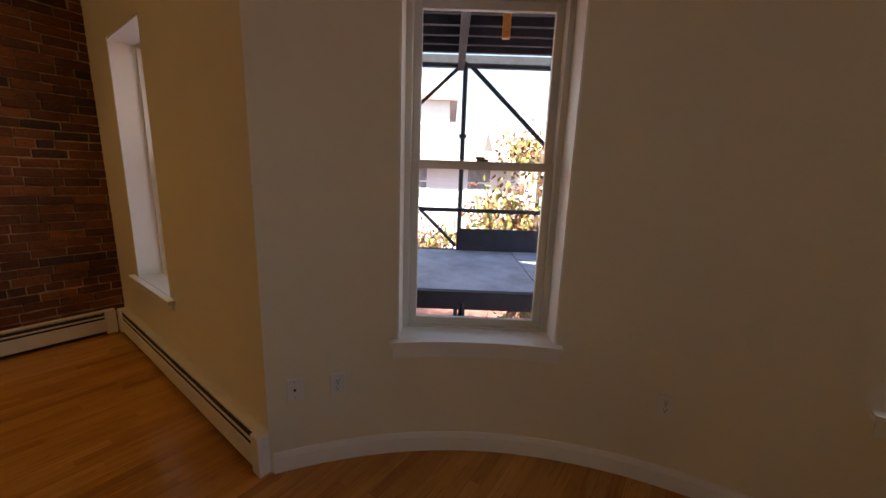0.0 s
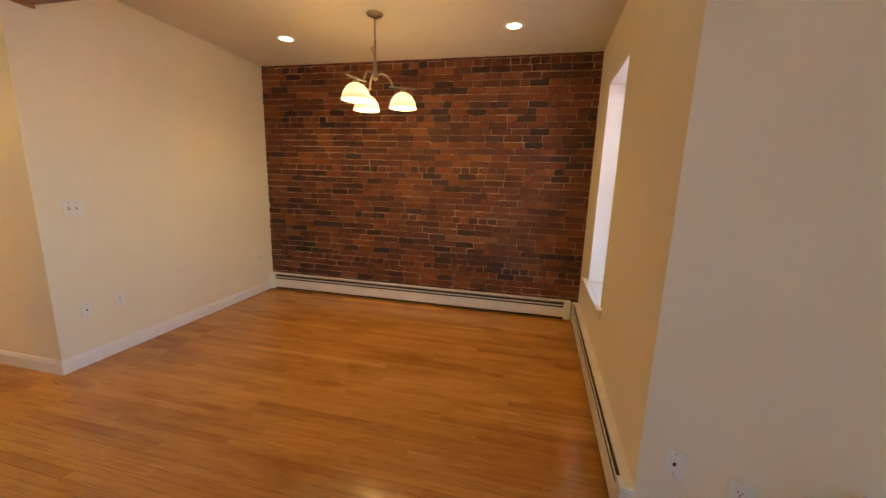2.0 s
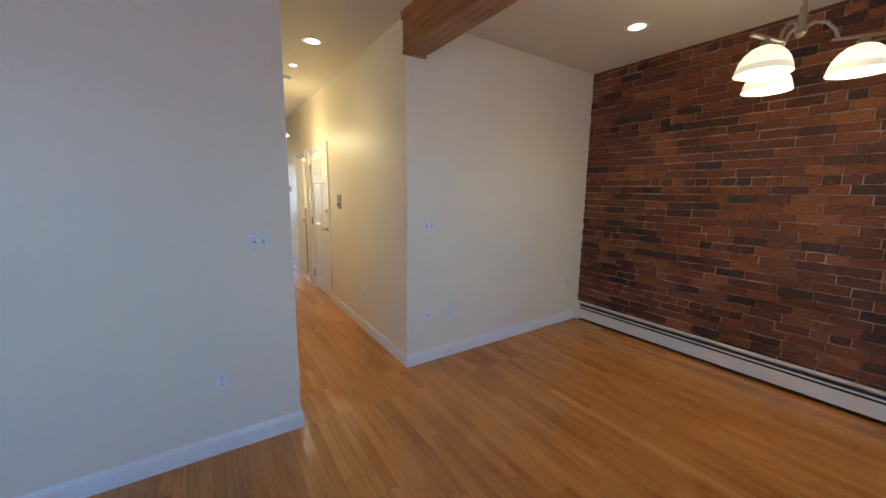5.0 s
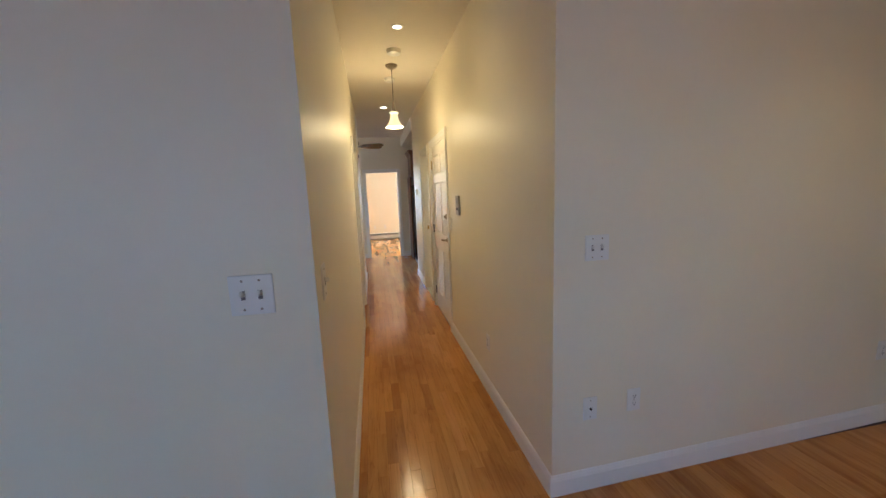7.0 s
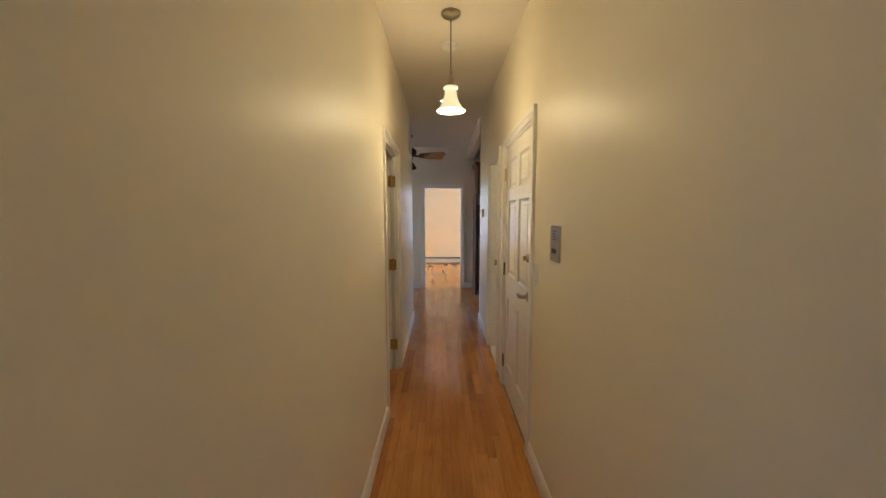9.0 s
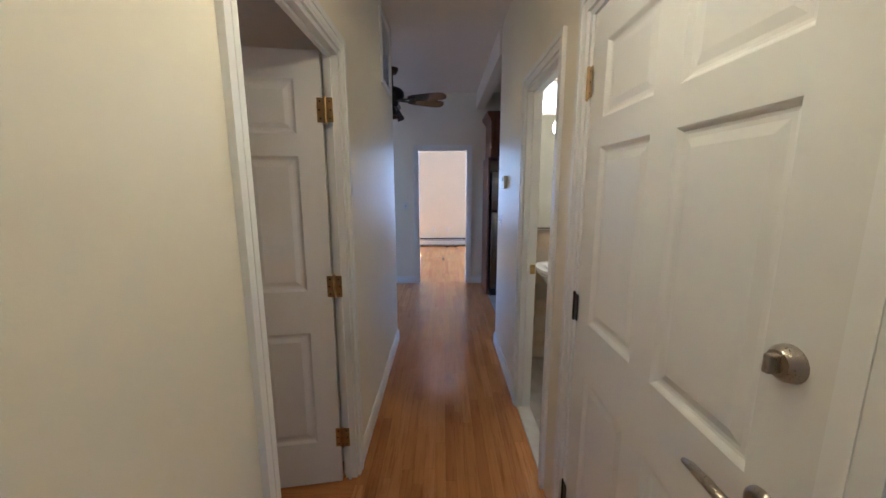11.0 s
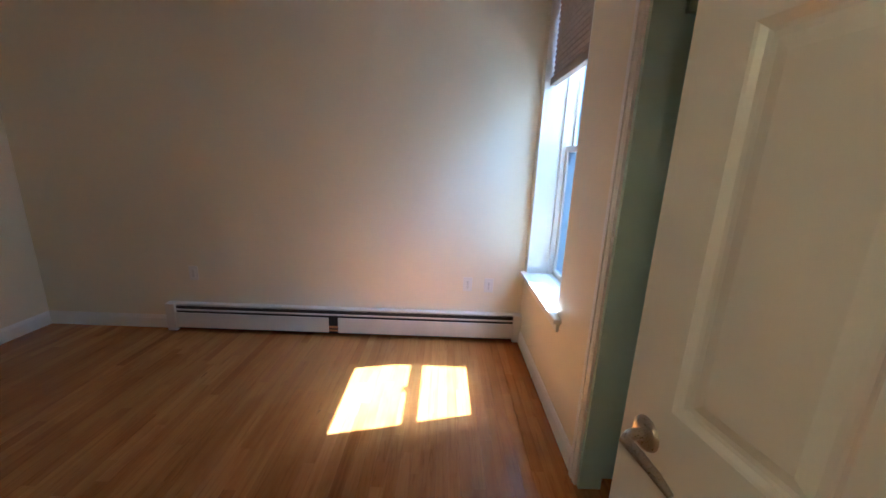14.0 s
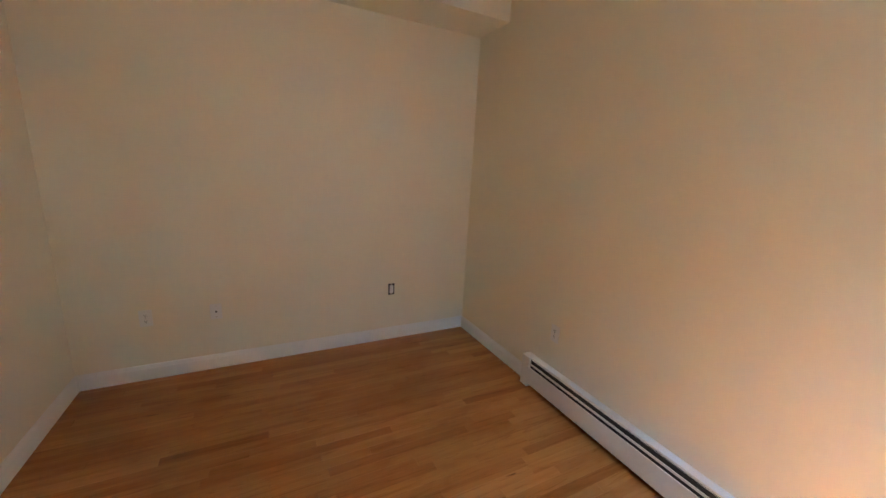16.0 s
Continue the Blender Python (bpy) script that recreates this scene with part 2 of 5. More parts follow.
MIRROR = material("mirror", 0.01, 1.0, (0.86, 0.88, 0.86))[0]
PORCELAIN = plain("porcelain", (0.82, 0.80, 0.75), 0.12, vary=0.01)
TILE = plain("beige_tile", (0.52, 0.40, 0.27), 0.35, vary=0.22, scale=7, relief=0.1, relief_scale=40)
STONE = plain("stone_floor_tile", (0.44, 0.40, 0.34), 0.4, vary=0.18, scale=6)
BEAM = timber("fir_beam", (0.27, 0.098, 0.026), (0.46, 0.205, 0.062), (14, 0.8, 14))
CABINET = timber("cherry_cabinet", (0.10, 0.030, 0.012), (0.19, 0.062, 0.024), (9, 9, 1), 0.3)
MORTAR = plain("mortar", (0.44, 0.30, 0.21), 0.95, vary=0.6, scale=5.5, relief=0.8, relief_scale=45)
BRICK, BRICK_REST = bricks("brick", "object"), bricks("brick_rest", "island")
OAK, OAK_REST = planks("oak_strip", "object"), planks("oak_strip_rest", "island")
OAK_CROSS, OAK_CROSS_REST = planks("oak_strip_cross", "object"), planks("oak_strip_cross_rest", "island")
SUBFLOOR = plain("subfloor", (0.06, 0.03, 0.012), 0.9)
FABRIC = plain("shade_fabric", (0.46, 0.41, 0.39), 0.9, vary=0.1, scale=30, relief=0.3, relief_scale=400)
SHADE_FRAME = plain("shade_rail", (0.33, 0.25, 0.19), 0.5, vary=0.05)
IRON = plain("painted_iron", (0.016, 0.024, 0.042), 0.75, vary=0.3, scale=10)
# weathered plywood; its blue is skylight on the shaded deck, put into the colour
PLYWOOD = plain("sky_tinted_plywood", (0.36, 0.43, 0.55), 0.8, vary=0.3, scale=3, relief=0.3, relief_scale=30)
# white boards with the cool daylight cast mixed into their colour
CLAPBOARD = plain("cool_tinted_clapboard", (0.60, 0.67, 0.76), 0.6, vary=0.05, scale=2)
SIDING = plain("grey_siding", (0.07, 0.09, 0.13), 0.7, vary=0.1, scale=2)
ROOF = plain("roof_shingle", (0.30, 0.27, 0.27), 0.9, vary=0.3, scale=8)
FASCIA = plain("eave_board", (0.40, 0.20, 0.18), 0.7, vary=0.1)
GROUND = plain("leafy_ground", (0.26, 0.11, 0.10), 0.95, vary=0.6, scale=0.9, relief=0.5, relief_scale=9)
BARK = plain("bark", (0.09, 0.065, 0.05), 0.9, vary=0.3, scale=9, relief=0.6, relief_scale=30)
LEAF_RED = plain("russet_leaf", (0.20, 0.075, 0.05), 0.6, vary=0.5, scale=3)
LEAF_GREEN = plain("yellow_green_leaf", (0.24, 0.24, 0.07), 0.6, vary=0.4, scale=3)
PANE_DARK = plain("far_window_pane", (0.22, 0.25, 0.30), 0.15, vary=0.2)
CORD = plain("lamp_cord", (0.03, 0.025, 0.02), 0.5)


# ---- mesh helpers ----
def box(bm, x0, x1, y0, y1, z0, z1, bevel=0.0):
    v = [bm.verts.new(p) for p in ((x0, y0, z0), (x1, y0, z0), (x1, y1, z0), (x0, y1, z0), (x0, y0, z1), (x1, y0, z1), (x1, y1, z1), (x0, y1, z1))]
    faces = [bm.faces.new([v[i] for i in f]) for f in ((3, 2, 1, 0), (4, 5, 6, 7), (0, 1, 5, 4), (1, 2, 6, 5), (2, 3, 7, 6), (3, 0, 4, 7))]
    if bevel:
        edges = list({e for f in faces for e in f.edges})
        bmesh.ops.bevel(bm, geom=edges, offset=bevel, segments=2, profile=0.5, affect="EDGES")
    return v


def boxed(*args, bevel=0.0):
    bm = bmesh.new()
    box(bm, *args, bevel=bevel)
    return bm


def lathe(profile, sides=24, close=False):
    """A turned body about z from (radius, height) pairs."""
    bm = bmesh.new()
    rings = []
    for r, z in profile:
        rings.append([bm.verts.new((max(r, 1e-4) * math.cos(2 * math.pi * i / sides), max(r, 1e-4) * math.sin(2 * math.pi * i / sides), z)) for i in range(sides)])
    for a, b in zip(rings, rings[1:]):
        for i in range(sides):
            bm.faces.new((a[i], a[(i + 1) % sides], b[(i + 1) % sides], b[i]))
    if close:
        bm.faces.new(rings[-1])
        bm.faces.new(rings[0][::-1])
    bmesh.ops.recalc_face_normals(bm, faces=bm.faces)
    return bm


def tube(points, radius, sides=8, flat_y=1.0):
    """A rod along points; radius may be one number or one for each point."""
    bm = bmesh.new()
    pts = [Vector(p) for p in points]
    radii = radius if isinstance(radius, (list, tuple)) else [radius] * len(pts)
    rings = []
    for i, p in enumerate(pts):
        d = (pts[min(i + 1, len(pts) - 1)] - pts[max(i - 1, 0)]).normalized()
        side = d.cross(Vector((0, 0, 1)))
        side = side.normalized() if side.length > 0.05 else Vector((1, 0, 0))
        up = side.cross(d).normalized()
        rings.append([bm.verts.new(p + (side * math.cos(2 * math.pi * k / sides) + up * flat_y * math.sin(2 * math.pi * k / sides)) * radii[i]) for k in range(sides)])
    for a, b in zip(rings, rings[1:]):
        for k in range(sides):
            bm.faces.new((a[k], a[(k + 1) % sides], b[(k + 1) % sides], b[k]))
    bm.faces.new(rings[0][::-1])
    bm.faces.new(rings[-1])
    bmesh.ops.recalc_face_normals(bm, faces=bm.faces)
    return bm


def bar(bm, a, b, w, h):
    """A straight square bar from a to b."""
    a, b = Vector(a), Vector(b)
    d = (b - a).normalized()
    s = d.cross(Vector((0, 0, 1)))
    s = (s.normalized() if s.length > 0.05 else Vector((1, 0, 0))) * w / 2
    u = s.cross(d).normalized() * h / 2
    v = [bm.verts.new(p + q) for p in (a, b) for q in (-s - u, s - u, s + u, -s + u)]
    for f in ((3, 2, 1, 0), (4, 5, 6, 7), (0, 1, 5, 4), (1, 2, 6, 5), (2, 3, 7, 6), (3, 0, 4, 7)):
        bm.faces.new([v[i] for i in f])


def moved(bm, m):
    bmesh.ops.transform(bm, matrix=m, verts=bm.verts)
    return bm


def mesh_of(name, bm, mat, smooth=False):
    me = bpy.data.meshes.new(name)
    bmesh.ops.recalc_face_normals(bm, faces=bm.faces)
    bm.to_mesh(me)
    bm.free()
    me.materials.append(mat)
    if smooth:
        for p in me.polygons:
            p.use_smooth = True
        me.set_sharp_from_angle(angle=radians(38))
    return me


def part(name, bm, mat, parent, label="", smooth=False):
    ob = new(name, mesh_of(name, bm, mat, smooth))
    ob.parent = parent
    if label:
        ob["label"] = label
    return ob


def thing(name, label, category, m=None, group="", kind=""):
    ob = new(name)
    ob.empty_display_size = 0.1
    if m is not None:
        ob.matrix_world = m
    return tagged(ob, label, category, group, kind)


def setting(name, bm, mat, label, category, smooth=False):
    return tagged(new(name, mesh_of(name, bm, mat, smooth)), label, category, kind="structure")


def sheet_with_holes(place, a_cuts, z0, z1, thick, holes):
    """A wall as a solid sheet: place(a, d, z) gives a point at a along it and d deep; holes are (a0, a1, z0, z1)."""
    a_all = sorted({round(a, 5) for a in a_cuts} | {round(h[i], 5) for h in holes for i in (0, 1)})
    a_all = [a for a in a_all if min(a_cuts) - 1e-6 <= a <= max(a_cuts) + 1e-6]
    z_all = sorted({z0, z1} | {h[i] for h in holes for i in (2, 3) if z0 < h[i] < z1})
    bm = bmesh.new()
    seen = {}

    def vert(i, k, d):
        if (i, k, d) not in seen:
            seen[i, k, d] = bm.verts.new(place(a_all[i], thick * d, z_all[k]))
        return seen[i, k, d]

    def solid(i, k):
        if not (0 <= i < len(a_all) - 1 and 0 <= k < len(z_all) - 1):
            return False
        a, z = (a_all[i] + a_all[i + 1]) / 2, (z_all[k] + z_all[k + 1]) / 2
        return not any(h[0] < a < h[1] and h[2] < z < h[3] for h in holes)

    for i in range(len(a_all) - 1):
        for k in range(len(z_all) - 1):
            if not solid(i, k):
                continue
            for d in (0, 1):
                bm.faces.new([vert(i, k, d), vert(i + 1, k, d), vert(i + 1, k + 1, d), vert(i, k + 1, d)])
            for (di, dk), (p, q) in (((-1, 0), ((i, k), (i, k + 1))), ((1, 0), ((i + 1, k), (i + 1, k + 1))), ((0, -1), ((i, k), (i + 1, k))), ((0, 1), ((i, k + 1), (i + 1, k + 1)))):
                if not solid(i + di, k + dk):
                    bm.faces.new([vert(*p, 0), vert(*q, 0), vert(*q, 1), vert(*p, 1)])
    return bm


def wall_y(name, x0, x1, y0, y1, holes=(), mat=None, label="plain cream-painted plaster wall", z1=CEIL):
    """A wall that runs along y."""
    return setting(name, sheet_with_holes(lambda a, d, z: (x0 + d, a, z), (y0, y1), 0, z1, x1 - x0, holes), mat or PAINT, label, "wall")


def wall_x(name, y0, y1, x0, x1, holes=(), mat=None, label="plain cream-painted plaster wall", z1=CEIL):
    return setting(name, sheet_with_holes(lambda a, d, z: (a, y0 + d, z), (x0, x1), 0, z1, y1 - y0, holes), mat or PAINT, label, "wall")


# ---- structure ----
HALL_R, HALL_L, BRICK_X, FRONT_Y = 0.476, -0.467, 2.83, -3.86
BOW, BOW_R = Vector((-1.844, -2.551)), 2.372
BED_W, BED_S, BED_N, BED_E = -3.37, -0.27, 3.58, -0.525


def bow(angle, r, z=0.0):
    """A point of the bow front: degrees below the x axis, metres from its centre."""
    return Vector((BOW.x + r * math.cos(radians(angle)), BOW.y - r * math.sin(radians(angle)), z))


ground = setting("ground", boxed(-400, 400, -400, 400, -3.4, -3.3), GROUND, "leaf-strewn reddish ground far below", "ground")
FRONT = pose(0.2, -3.775, 0, 0, 0, -2.07)
DIN_WIN = (1.28, 2.04, 0.585, 2.36)
# the third bow window is unseen, assumed so that its lamp has an opening
BOW_WINS = ((45.8, 65.2, 0.634, 2.34), (94.5, 114.9, 0.646, 2.34), (128.0, 144.0, 0.646, 2.34))
BED_WIN = (-3.30, -2.50, 0.585, 2.52)
wall_x("wall_front", -0.26, 0.0, 0.0, 2.9, (DIN_WIN,)).matrix_world = FRONT
wall_x("wall_front_left", FRONT_Y - 0.26, FRONT_Y, -4.3, -3.82)
cuts = [30.7 + 116.3 * i / 78 for i in range(79)]
bow_wall = setting("wall_bow", sheet_with_holes(lambda a, d, z: bow(a, BOW_R + d, z), cuts, 0, CEIL, 0.26, BOW_WINS), PAINT, "curved cream-painted bow-front wall", "wall", True)
wall_y("wall_living", -4.3, -4.1, FRONT_Y, -0.35)
wall_x("wall_hall_end", -0.35, -0.27, -4.3, HALL_L)
setting("wall_dining", sheet_with_holes(lambda a, d, z: (a, d + 0.0225 * (a - HALL_R), z), (HALL_R, 3.1), 0, CEIL, 0.10, ()), PAINT, "plain cream-painted plaster wall", "wall")
wall_y("wall_hall_right", HALL_R, 0.565, 0.10, 5.1, ((2.235, 3.155, 0, 2.06), (3.455, 4.08, 0, 2.05)))
wall_y("wall_hall_left", BED_E, HALL_L, -0.27, 5.18, ((2.665, 3.485, 0, 2.05),))
wall_y("wall_bedroom_west", BED_W - 0.2, BED_W, -0.27, 5.3)
wall_x("wall_bedroom_north", BED_N, BED_N + 0.27, BED_W, -2.08, (BED_WIN,))
wall_x("wall_closet_front", BED_N, BED_N + 0.10, -2.08, BED_E, ((-1.99, -1.17, 0, 2.07),))
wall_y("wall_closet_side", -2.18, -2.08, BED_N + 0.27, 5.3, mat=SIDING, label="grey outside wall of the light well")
wall_y("closet_wall_left", -2.08, -2.03, BED_N + 0.10, 4.30, mat=GREEN, label="pale green closet wall")
wall_y("closet_wall_right", -0.61, BED_E, BED_N + 0.10, 4.30, mat=GREEN, label="pale green closet wall")
wall_x("closet_wall_back", 4.30, 4.36, -2.08, BED_E, mat=GREEN, label="pale green closet wall")
wall_x("wall_bath_south", 3.22, 3.32, 0.565, 2.4)
wall_x("wall_bath_north", 4.80, 4.90, 0.565, 2.4)
wall_y("wall_bath_east", 2.3, 2.4, 3.32, 4.80)
wall_x("wall_middle_left", 5.08, 5.18, -2.08, BED_E)
wall_x("wall_middle_far_left", 5.30, 5.40, -3.57, -2.18)
wall_x("wall_middle_right", 5.0, 5.10, 0.565, 3.1)
wall_y("wall_middle_west", -3.6, -3.4, 5.40, 7.3, ((5.65, 6.75, 0.7, 2.3),))
wall_x("wall_far", 7.30, 7.40, -3.6, 3.1, ((-0.40, 0.347, 0, 2.02),))
wall_y("wall_kitchen_east", 2.9, 3.1, 5.1, 7.3)
wall_x("wall_far_room_end", 10.9, 11.1, -2.7, 2.6, ((-1.55, -0.76, 0.6, 2.5), (0.9, 1.9, 0.6, 2.5)))
wall_y("wall_far_room_west", -2.7, -2.5, 7.4, 10.9)
wall_y("wall_far_room_east", 2.4, 2.6, 7.4, 10.9)
wall_y("wall_party", BRICK_X + 0.011, 3.1, FRONT_Y - 0.05, 0.055, mat=MORTAR, label="mortar bed of the exposed brick wall")
bm = bmesh.new()
for c in ((-4.3, 3.1, -5.25, 3.85), (-2.08, 3.1, 3.85, 5.3), (-3.6, 3.1, 5.3, 11.1)):
    box(bm, *c, CEIL, CEIL + 0.3)
setting("ceiling", bm, CEILING, "flat off-white painted ceiling", "ceiling")
setting("header_kitchen", boxed(0.46, 0.58, 5.1, 7.3, 2.58, CEIL), PAINT, "painted drop header at the kitchen", "header")
setting("soffit_bedroom", boxed(BED_W, BED_E, BED_S, 0.137, 2.605, CEIL), PAINT, "cream-painted boxed soffit along the ceiling", "soffit")
setting("subfloor", boxed(-4.3, 3.1, -5.2, 11.1, -0.2, -0.012), SUBFLOOR, "dark subfloor under the boards", "floor")
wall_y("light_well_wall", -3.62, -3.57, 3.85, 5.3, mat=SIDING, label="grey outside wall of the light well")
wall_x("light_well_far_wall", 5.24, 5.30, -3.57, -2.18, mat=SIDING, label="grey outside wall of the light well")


def run_of_trim(name, points, profile, mat=TRIM, label="white-painted wooden baseboard", category="baseboard"):
    """A moulding along points on the floor; the profile is (out, up) pairs, out to the left of the way."""
    bm = bmesh.new()
    pts = [Vector(p[:2]) for p in points]
    rows = []
    for i, p in enumerate(pts):
        d0 = (p - pts[i - 1]).normalized() if i else (pts[1] - p).normalized()
        d1 = (pts[i + 1] - p).normalized() if i < len(pts) - 1 else d0
        n0, n1 = Vector((-d0.y, d0.x)), Vector((-d1.y, d1.x))
        n = (n0 + n1).normalized()
        n /= max(0.3, n.dot(n0))
        rows.append([bm.verts.new((p.x + n.x * o, p.y + n.y * o, u)) for o, u in profile])
    for a, b in zip(rows, rows[1:]):
        for k in range(len(profile)):
            k2 = (k + 1) % len(profile)
            bm.faces.new((a[k], b[k], b[k2], a[k2]))
    bm.faces.new(rows[0])
    bm.faces.new(rows[-1][::-1])
    return setting(name, bm, mat, label, category)


BASE = ((0.001, 0.001), (0.014, 0.001), (0.014, 0.082), (0.011, 0.090), (0.011, 0.094), (0.006, 0.108), (0.001, 0.110))
run_of_trim("baseboard_bow", [bow(a, BOW_R) for a in range(147, 30, -2)], BASE)
run_of_trim("baseboard_living", [(HALL_L, -0.27), (HALL_L, -0.35), (-4.1, -0.35), (-4.1, FRONT_Y)], BASE)
run_of_trim("baseboard_dining", [(2.76, 0.0516), (HALL_R, 0.0), (HALL_R, 2.174)], BASE)
run_of_trim("baseboard_hall_left", [(HALL_L, 2.604), (HALL_L, -0.27)], BASE)
run_of_trim("baseboard_hall_far_left", [(-2.0, 5.18), (HALL_L, 5.18), (HALL_L, 3.546)], BASE)
run_of_trim("baseboard_hall_far_right", [(HALL_R, 4.141), (HALL_R, 5.1), (0.6, 5.1)], BASE)
run_of_trim("baseboard_far_left", [(-0.462, 7.3), (-3.4, 7.3)], BASE)
run_of_trim("baseboard_far_right", [(0.57, 7.3), (0.409, 7.3)], BASE)
run_of_trim("baseboard_bedroom", [(BED_E, 2.604), (BED_E, BED_S), (BED_W, BED_S), (BED_W, 0.74)][::-1], BASE)
run_of_trim("baseboard_bedroom_window", [(-2.07, BED_N), (BED_W, BED_N)], BASE)
CASING = 0.060


def casing(name, axis, plane, out, a0, a1, top, mat=TRIM, label="white-painted moulded door casing"):
    """Door casing on a wall: two legs and a head with a raised outer bead. axis 'y': the wall runs along y at x = plane; out: +1 or -1, the way it stands proud."""
    bm = bmesh.new()

    def piece(s0, s1, z0, z1, depth, lift=0.001):
        d0, d1 = sorted((plane + out * lift, plane + out * depth))
        if axis == "y":
            box(bm, d0, d1, s0, s1, z0, z1)
        else:
            box(bm, s0, s1, d0, d1, z0, z1)

    for s, t in ((a0, -1), (a1, 1)):
        piece(*sorted((s, s + t * CASING)), 0, top + CASING, 0.013)
        piece(*sorted((s + t * (CASING - 0.024), s + t * (CASING + 0.002))), 0, top + CASING + 0.002, 0.0185)
        piece(*sorted((s + t * 0.012, s + t * 0.026)), 0, top + 0.012, 0.0150)
    piece(a0 - 0.001, a1 + 0.001, top, top + CASING - 0.001, 0.0125)
    piece(a0 - CASING + 0.03, a1 + CASING - 0.03, top + CASING - 0.024, top + CASING + 0.001, 0.0180)
    piece(a0 - 0.02, a1 + 0.02, top + 0.012, top + 0.026, 0.0145)
    return setting(name, bm, mat, label, "trim")


def jamb(name, x0, x1, y0, y1, top, axis, stop=None, mat=TRIM):
    """A lining round a door opening."""
    bm = bmesh.new()
    t = 0.018
    if axis == "y":
        box(bm, x0, x1, y0 - 0.002, y0 + t, 0, top)
        box(bm, x0, x1, y1 - t, y1 + 0.002, 0, top)
        box(bm, x0, x1, y0 + t, y1 - t, top - t, top + 0.002)
        if stop:
            box(bm, stop, stop + 0.012, y0 + t, y0 + t + 0.012, 0, top - t)
            box(bm, stop, stop + 0.012, y1 - t - 0.012, y1 - t, 0, top - t)
            box(bm, stop, stop + 0.012, y0 + t, y1 - t, top - t - 0.012, top - t)
    else:
        box(bm, x0 - 0.002, x0 + t, y0, y1, 0, top)
        box(bm, x1 - t, x1 + 0.002, y0, y1, 0, top)
        box(bm, x0 + t, x1 - t, y0, y1, top - t, top + 0.002)
    return setting(name, bm, mat, "white-painted door lining" if mat is TRIM else "pale green door lining", "trim")


casing("trim_entry", "y", HALL_R, -1, 2.235, 3.155, 2.06)
jamb("jamb_entry", HALL_R, 0.565, 2.235, 3.155, 2.06, "y")
casing("trim_bath", "y", HALL_R, -1, 3.455, 4.08, 2.05)
jamb("jamb_bath", HALL_R, 0.565, 3.455, 4.08, 2.05, "y", 0.51)
casing("trim_bedroom_hall", "y", HALL_L, 1, 2.665, 3.485, 2.05)
casing("trim_bedroom_inside", "y", BED_E, -1, 2.665, 3.485, 2.05)
jamb("jamb_bedroom", BED_E, HALL_L, 2.665, 3.485, 2.05, "y", -0.508)
casing("trim_far_door", "x", 7.30, -1, -0.40, 0.347, 2.02)
jamb("jamb_far_door", -0.40, 0.347, 7.30, 7.40, 2.02, "x")
casing("trim_closet", "x", BED_N, -1, -1.99, -1.17, 2.07)
jamb("jamb_closet", -1.99, -1.17, BED_N, BED_N + 0.10, 2.07, "x", mat=GREEN)


# ---- windows ----
def sash_window(name, width, z0, z1, rail, m, label, blind_side=False, pane_mat=None):
    """A double-hung window in its own frame: x along it, y inward, at the sill's middle."""
    w = thing(name, label, "window", m, kind="structure")
    h, hw = z1 - z0, width / 2
    bm = bmesh.new()
    for s in (-1, 1):
        box(bm, *sorted((s * hw, s * (hw - 0.03))), -0.10, 0.03, 0, h)
    box(bm, -hw + 0.03, hw - 0.03, -0.10, 0.03, h - 0.03, h)
    box(bm, -hw + 0.03, hw - 0.03, -0.10, 0.03, 0, 0.03)
    part("window_frame", bm, VINYL, w)
    for title, a, b, y in (("lower_sash", 0.03, rail - z0 + 0.02, -0.03), ("upper_sash", rail - z0 - 0.02, h - 0.03, -0.065)):
        bm = bmesh.new()
        s = 0.042
        x0, x1 = -hw + 0.03, hw - 0.03
        box(bm, x0, x0 + s, y, y + 0.03, a, b, 0.003)
        box(bm, x1 - s, x1, y, y + 0.03, a, b, 0.003)
        box(bm, x0 + s, x1 - s, y + 0.001, y + 0.029, a, a + s, 0.003)
        box(bm, x0 + s, x1 - s, y + 0.001, y + 0.029, b - s, b, 0.003)
        sash = part(title, bm, VINYL, w)
        pane = part("pane", boxed(x0 + s, x1 - s, y + 0.012, y + 0.016, a + s, b - s), pane_mat or GLASS, sash)
        pane.visible_shadow = False
    bm = boxed(-0.03, 0.03, -0.005, 0.02, rail - z0 + 0.02, rail - z0 + 0.032, bevel=0.004)
    box(bm, -0.012, 0.035, -0.002, 0.008, rail - z0 + 0.032, rail - z0 + 0.042)
    part("sash_lock", bm, NICKEL, w)
    return w


def reveal(name, width, depth, z0, z1, m, parent_label="white-painted window lining"):
    """A white lining from the wall's face to the window: x along, y inward from the frame."""
    bm = bmesh.new()
    hw = width / 2
    for s in (-1, 1):
        box(bm, *sorted((s * hw, s * (hw + 0.016))), 0.02, depth, 0, z1 - z0)
    box(bm, -hw, hw, 0.02, depth, z1 - z0, z1 - z0 + 0.016)
    ob = setting(name, bm, TRIM, parent_label, "trim")
    ob.matrix_world = m
    return ob


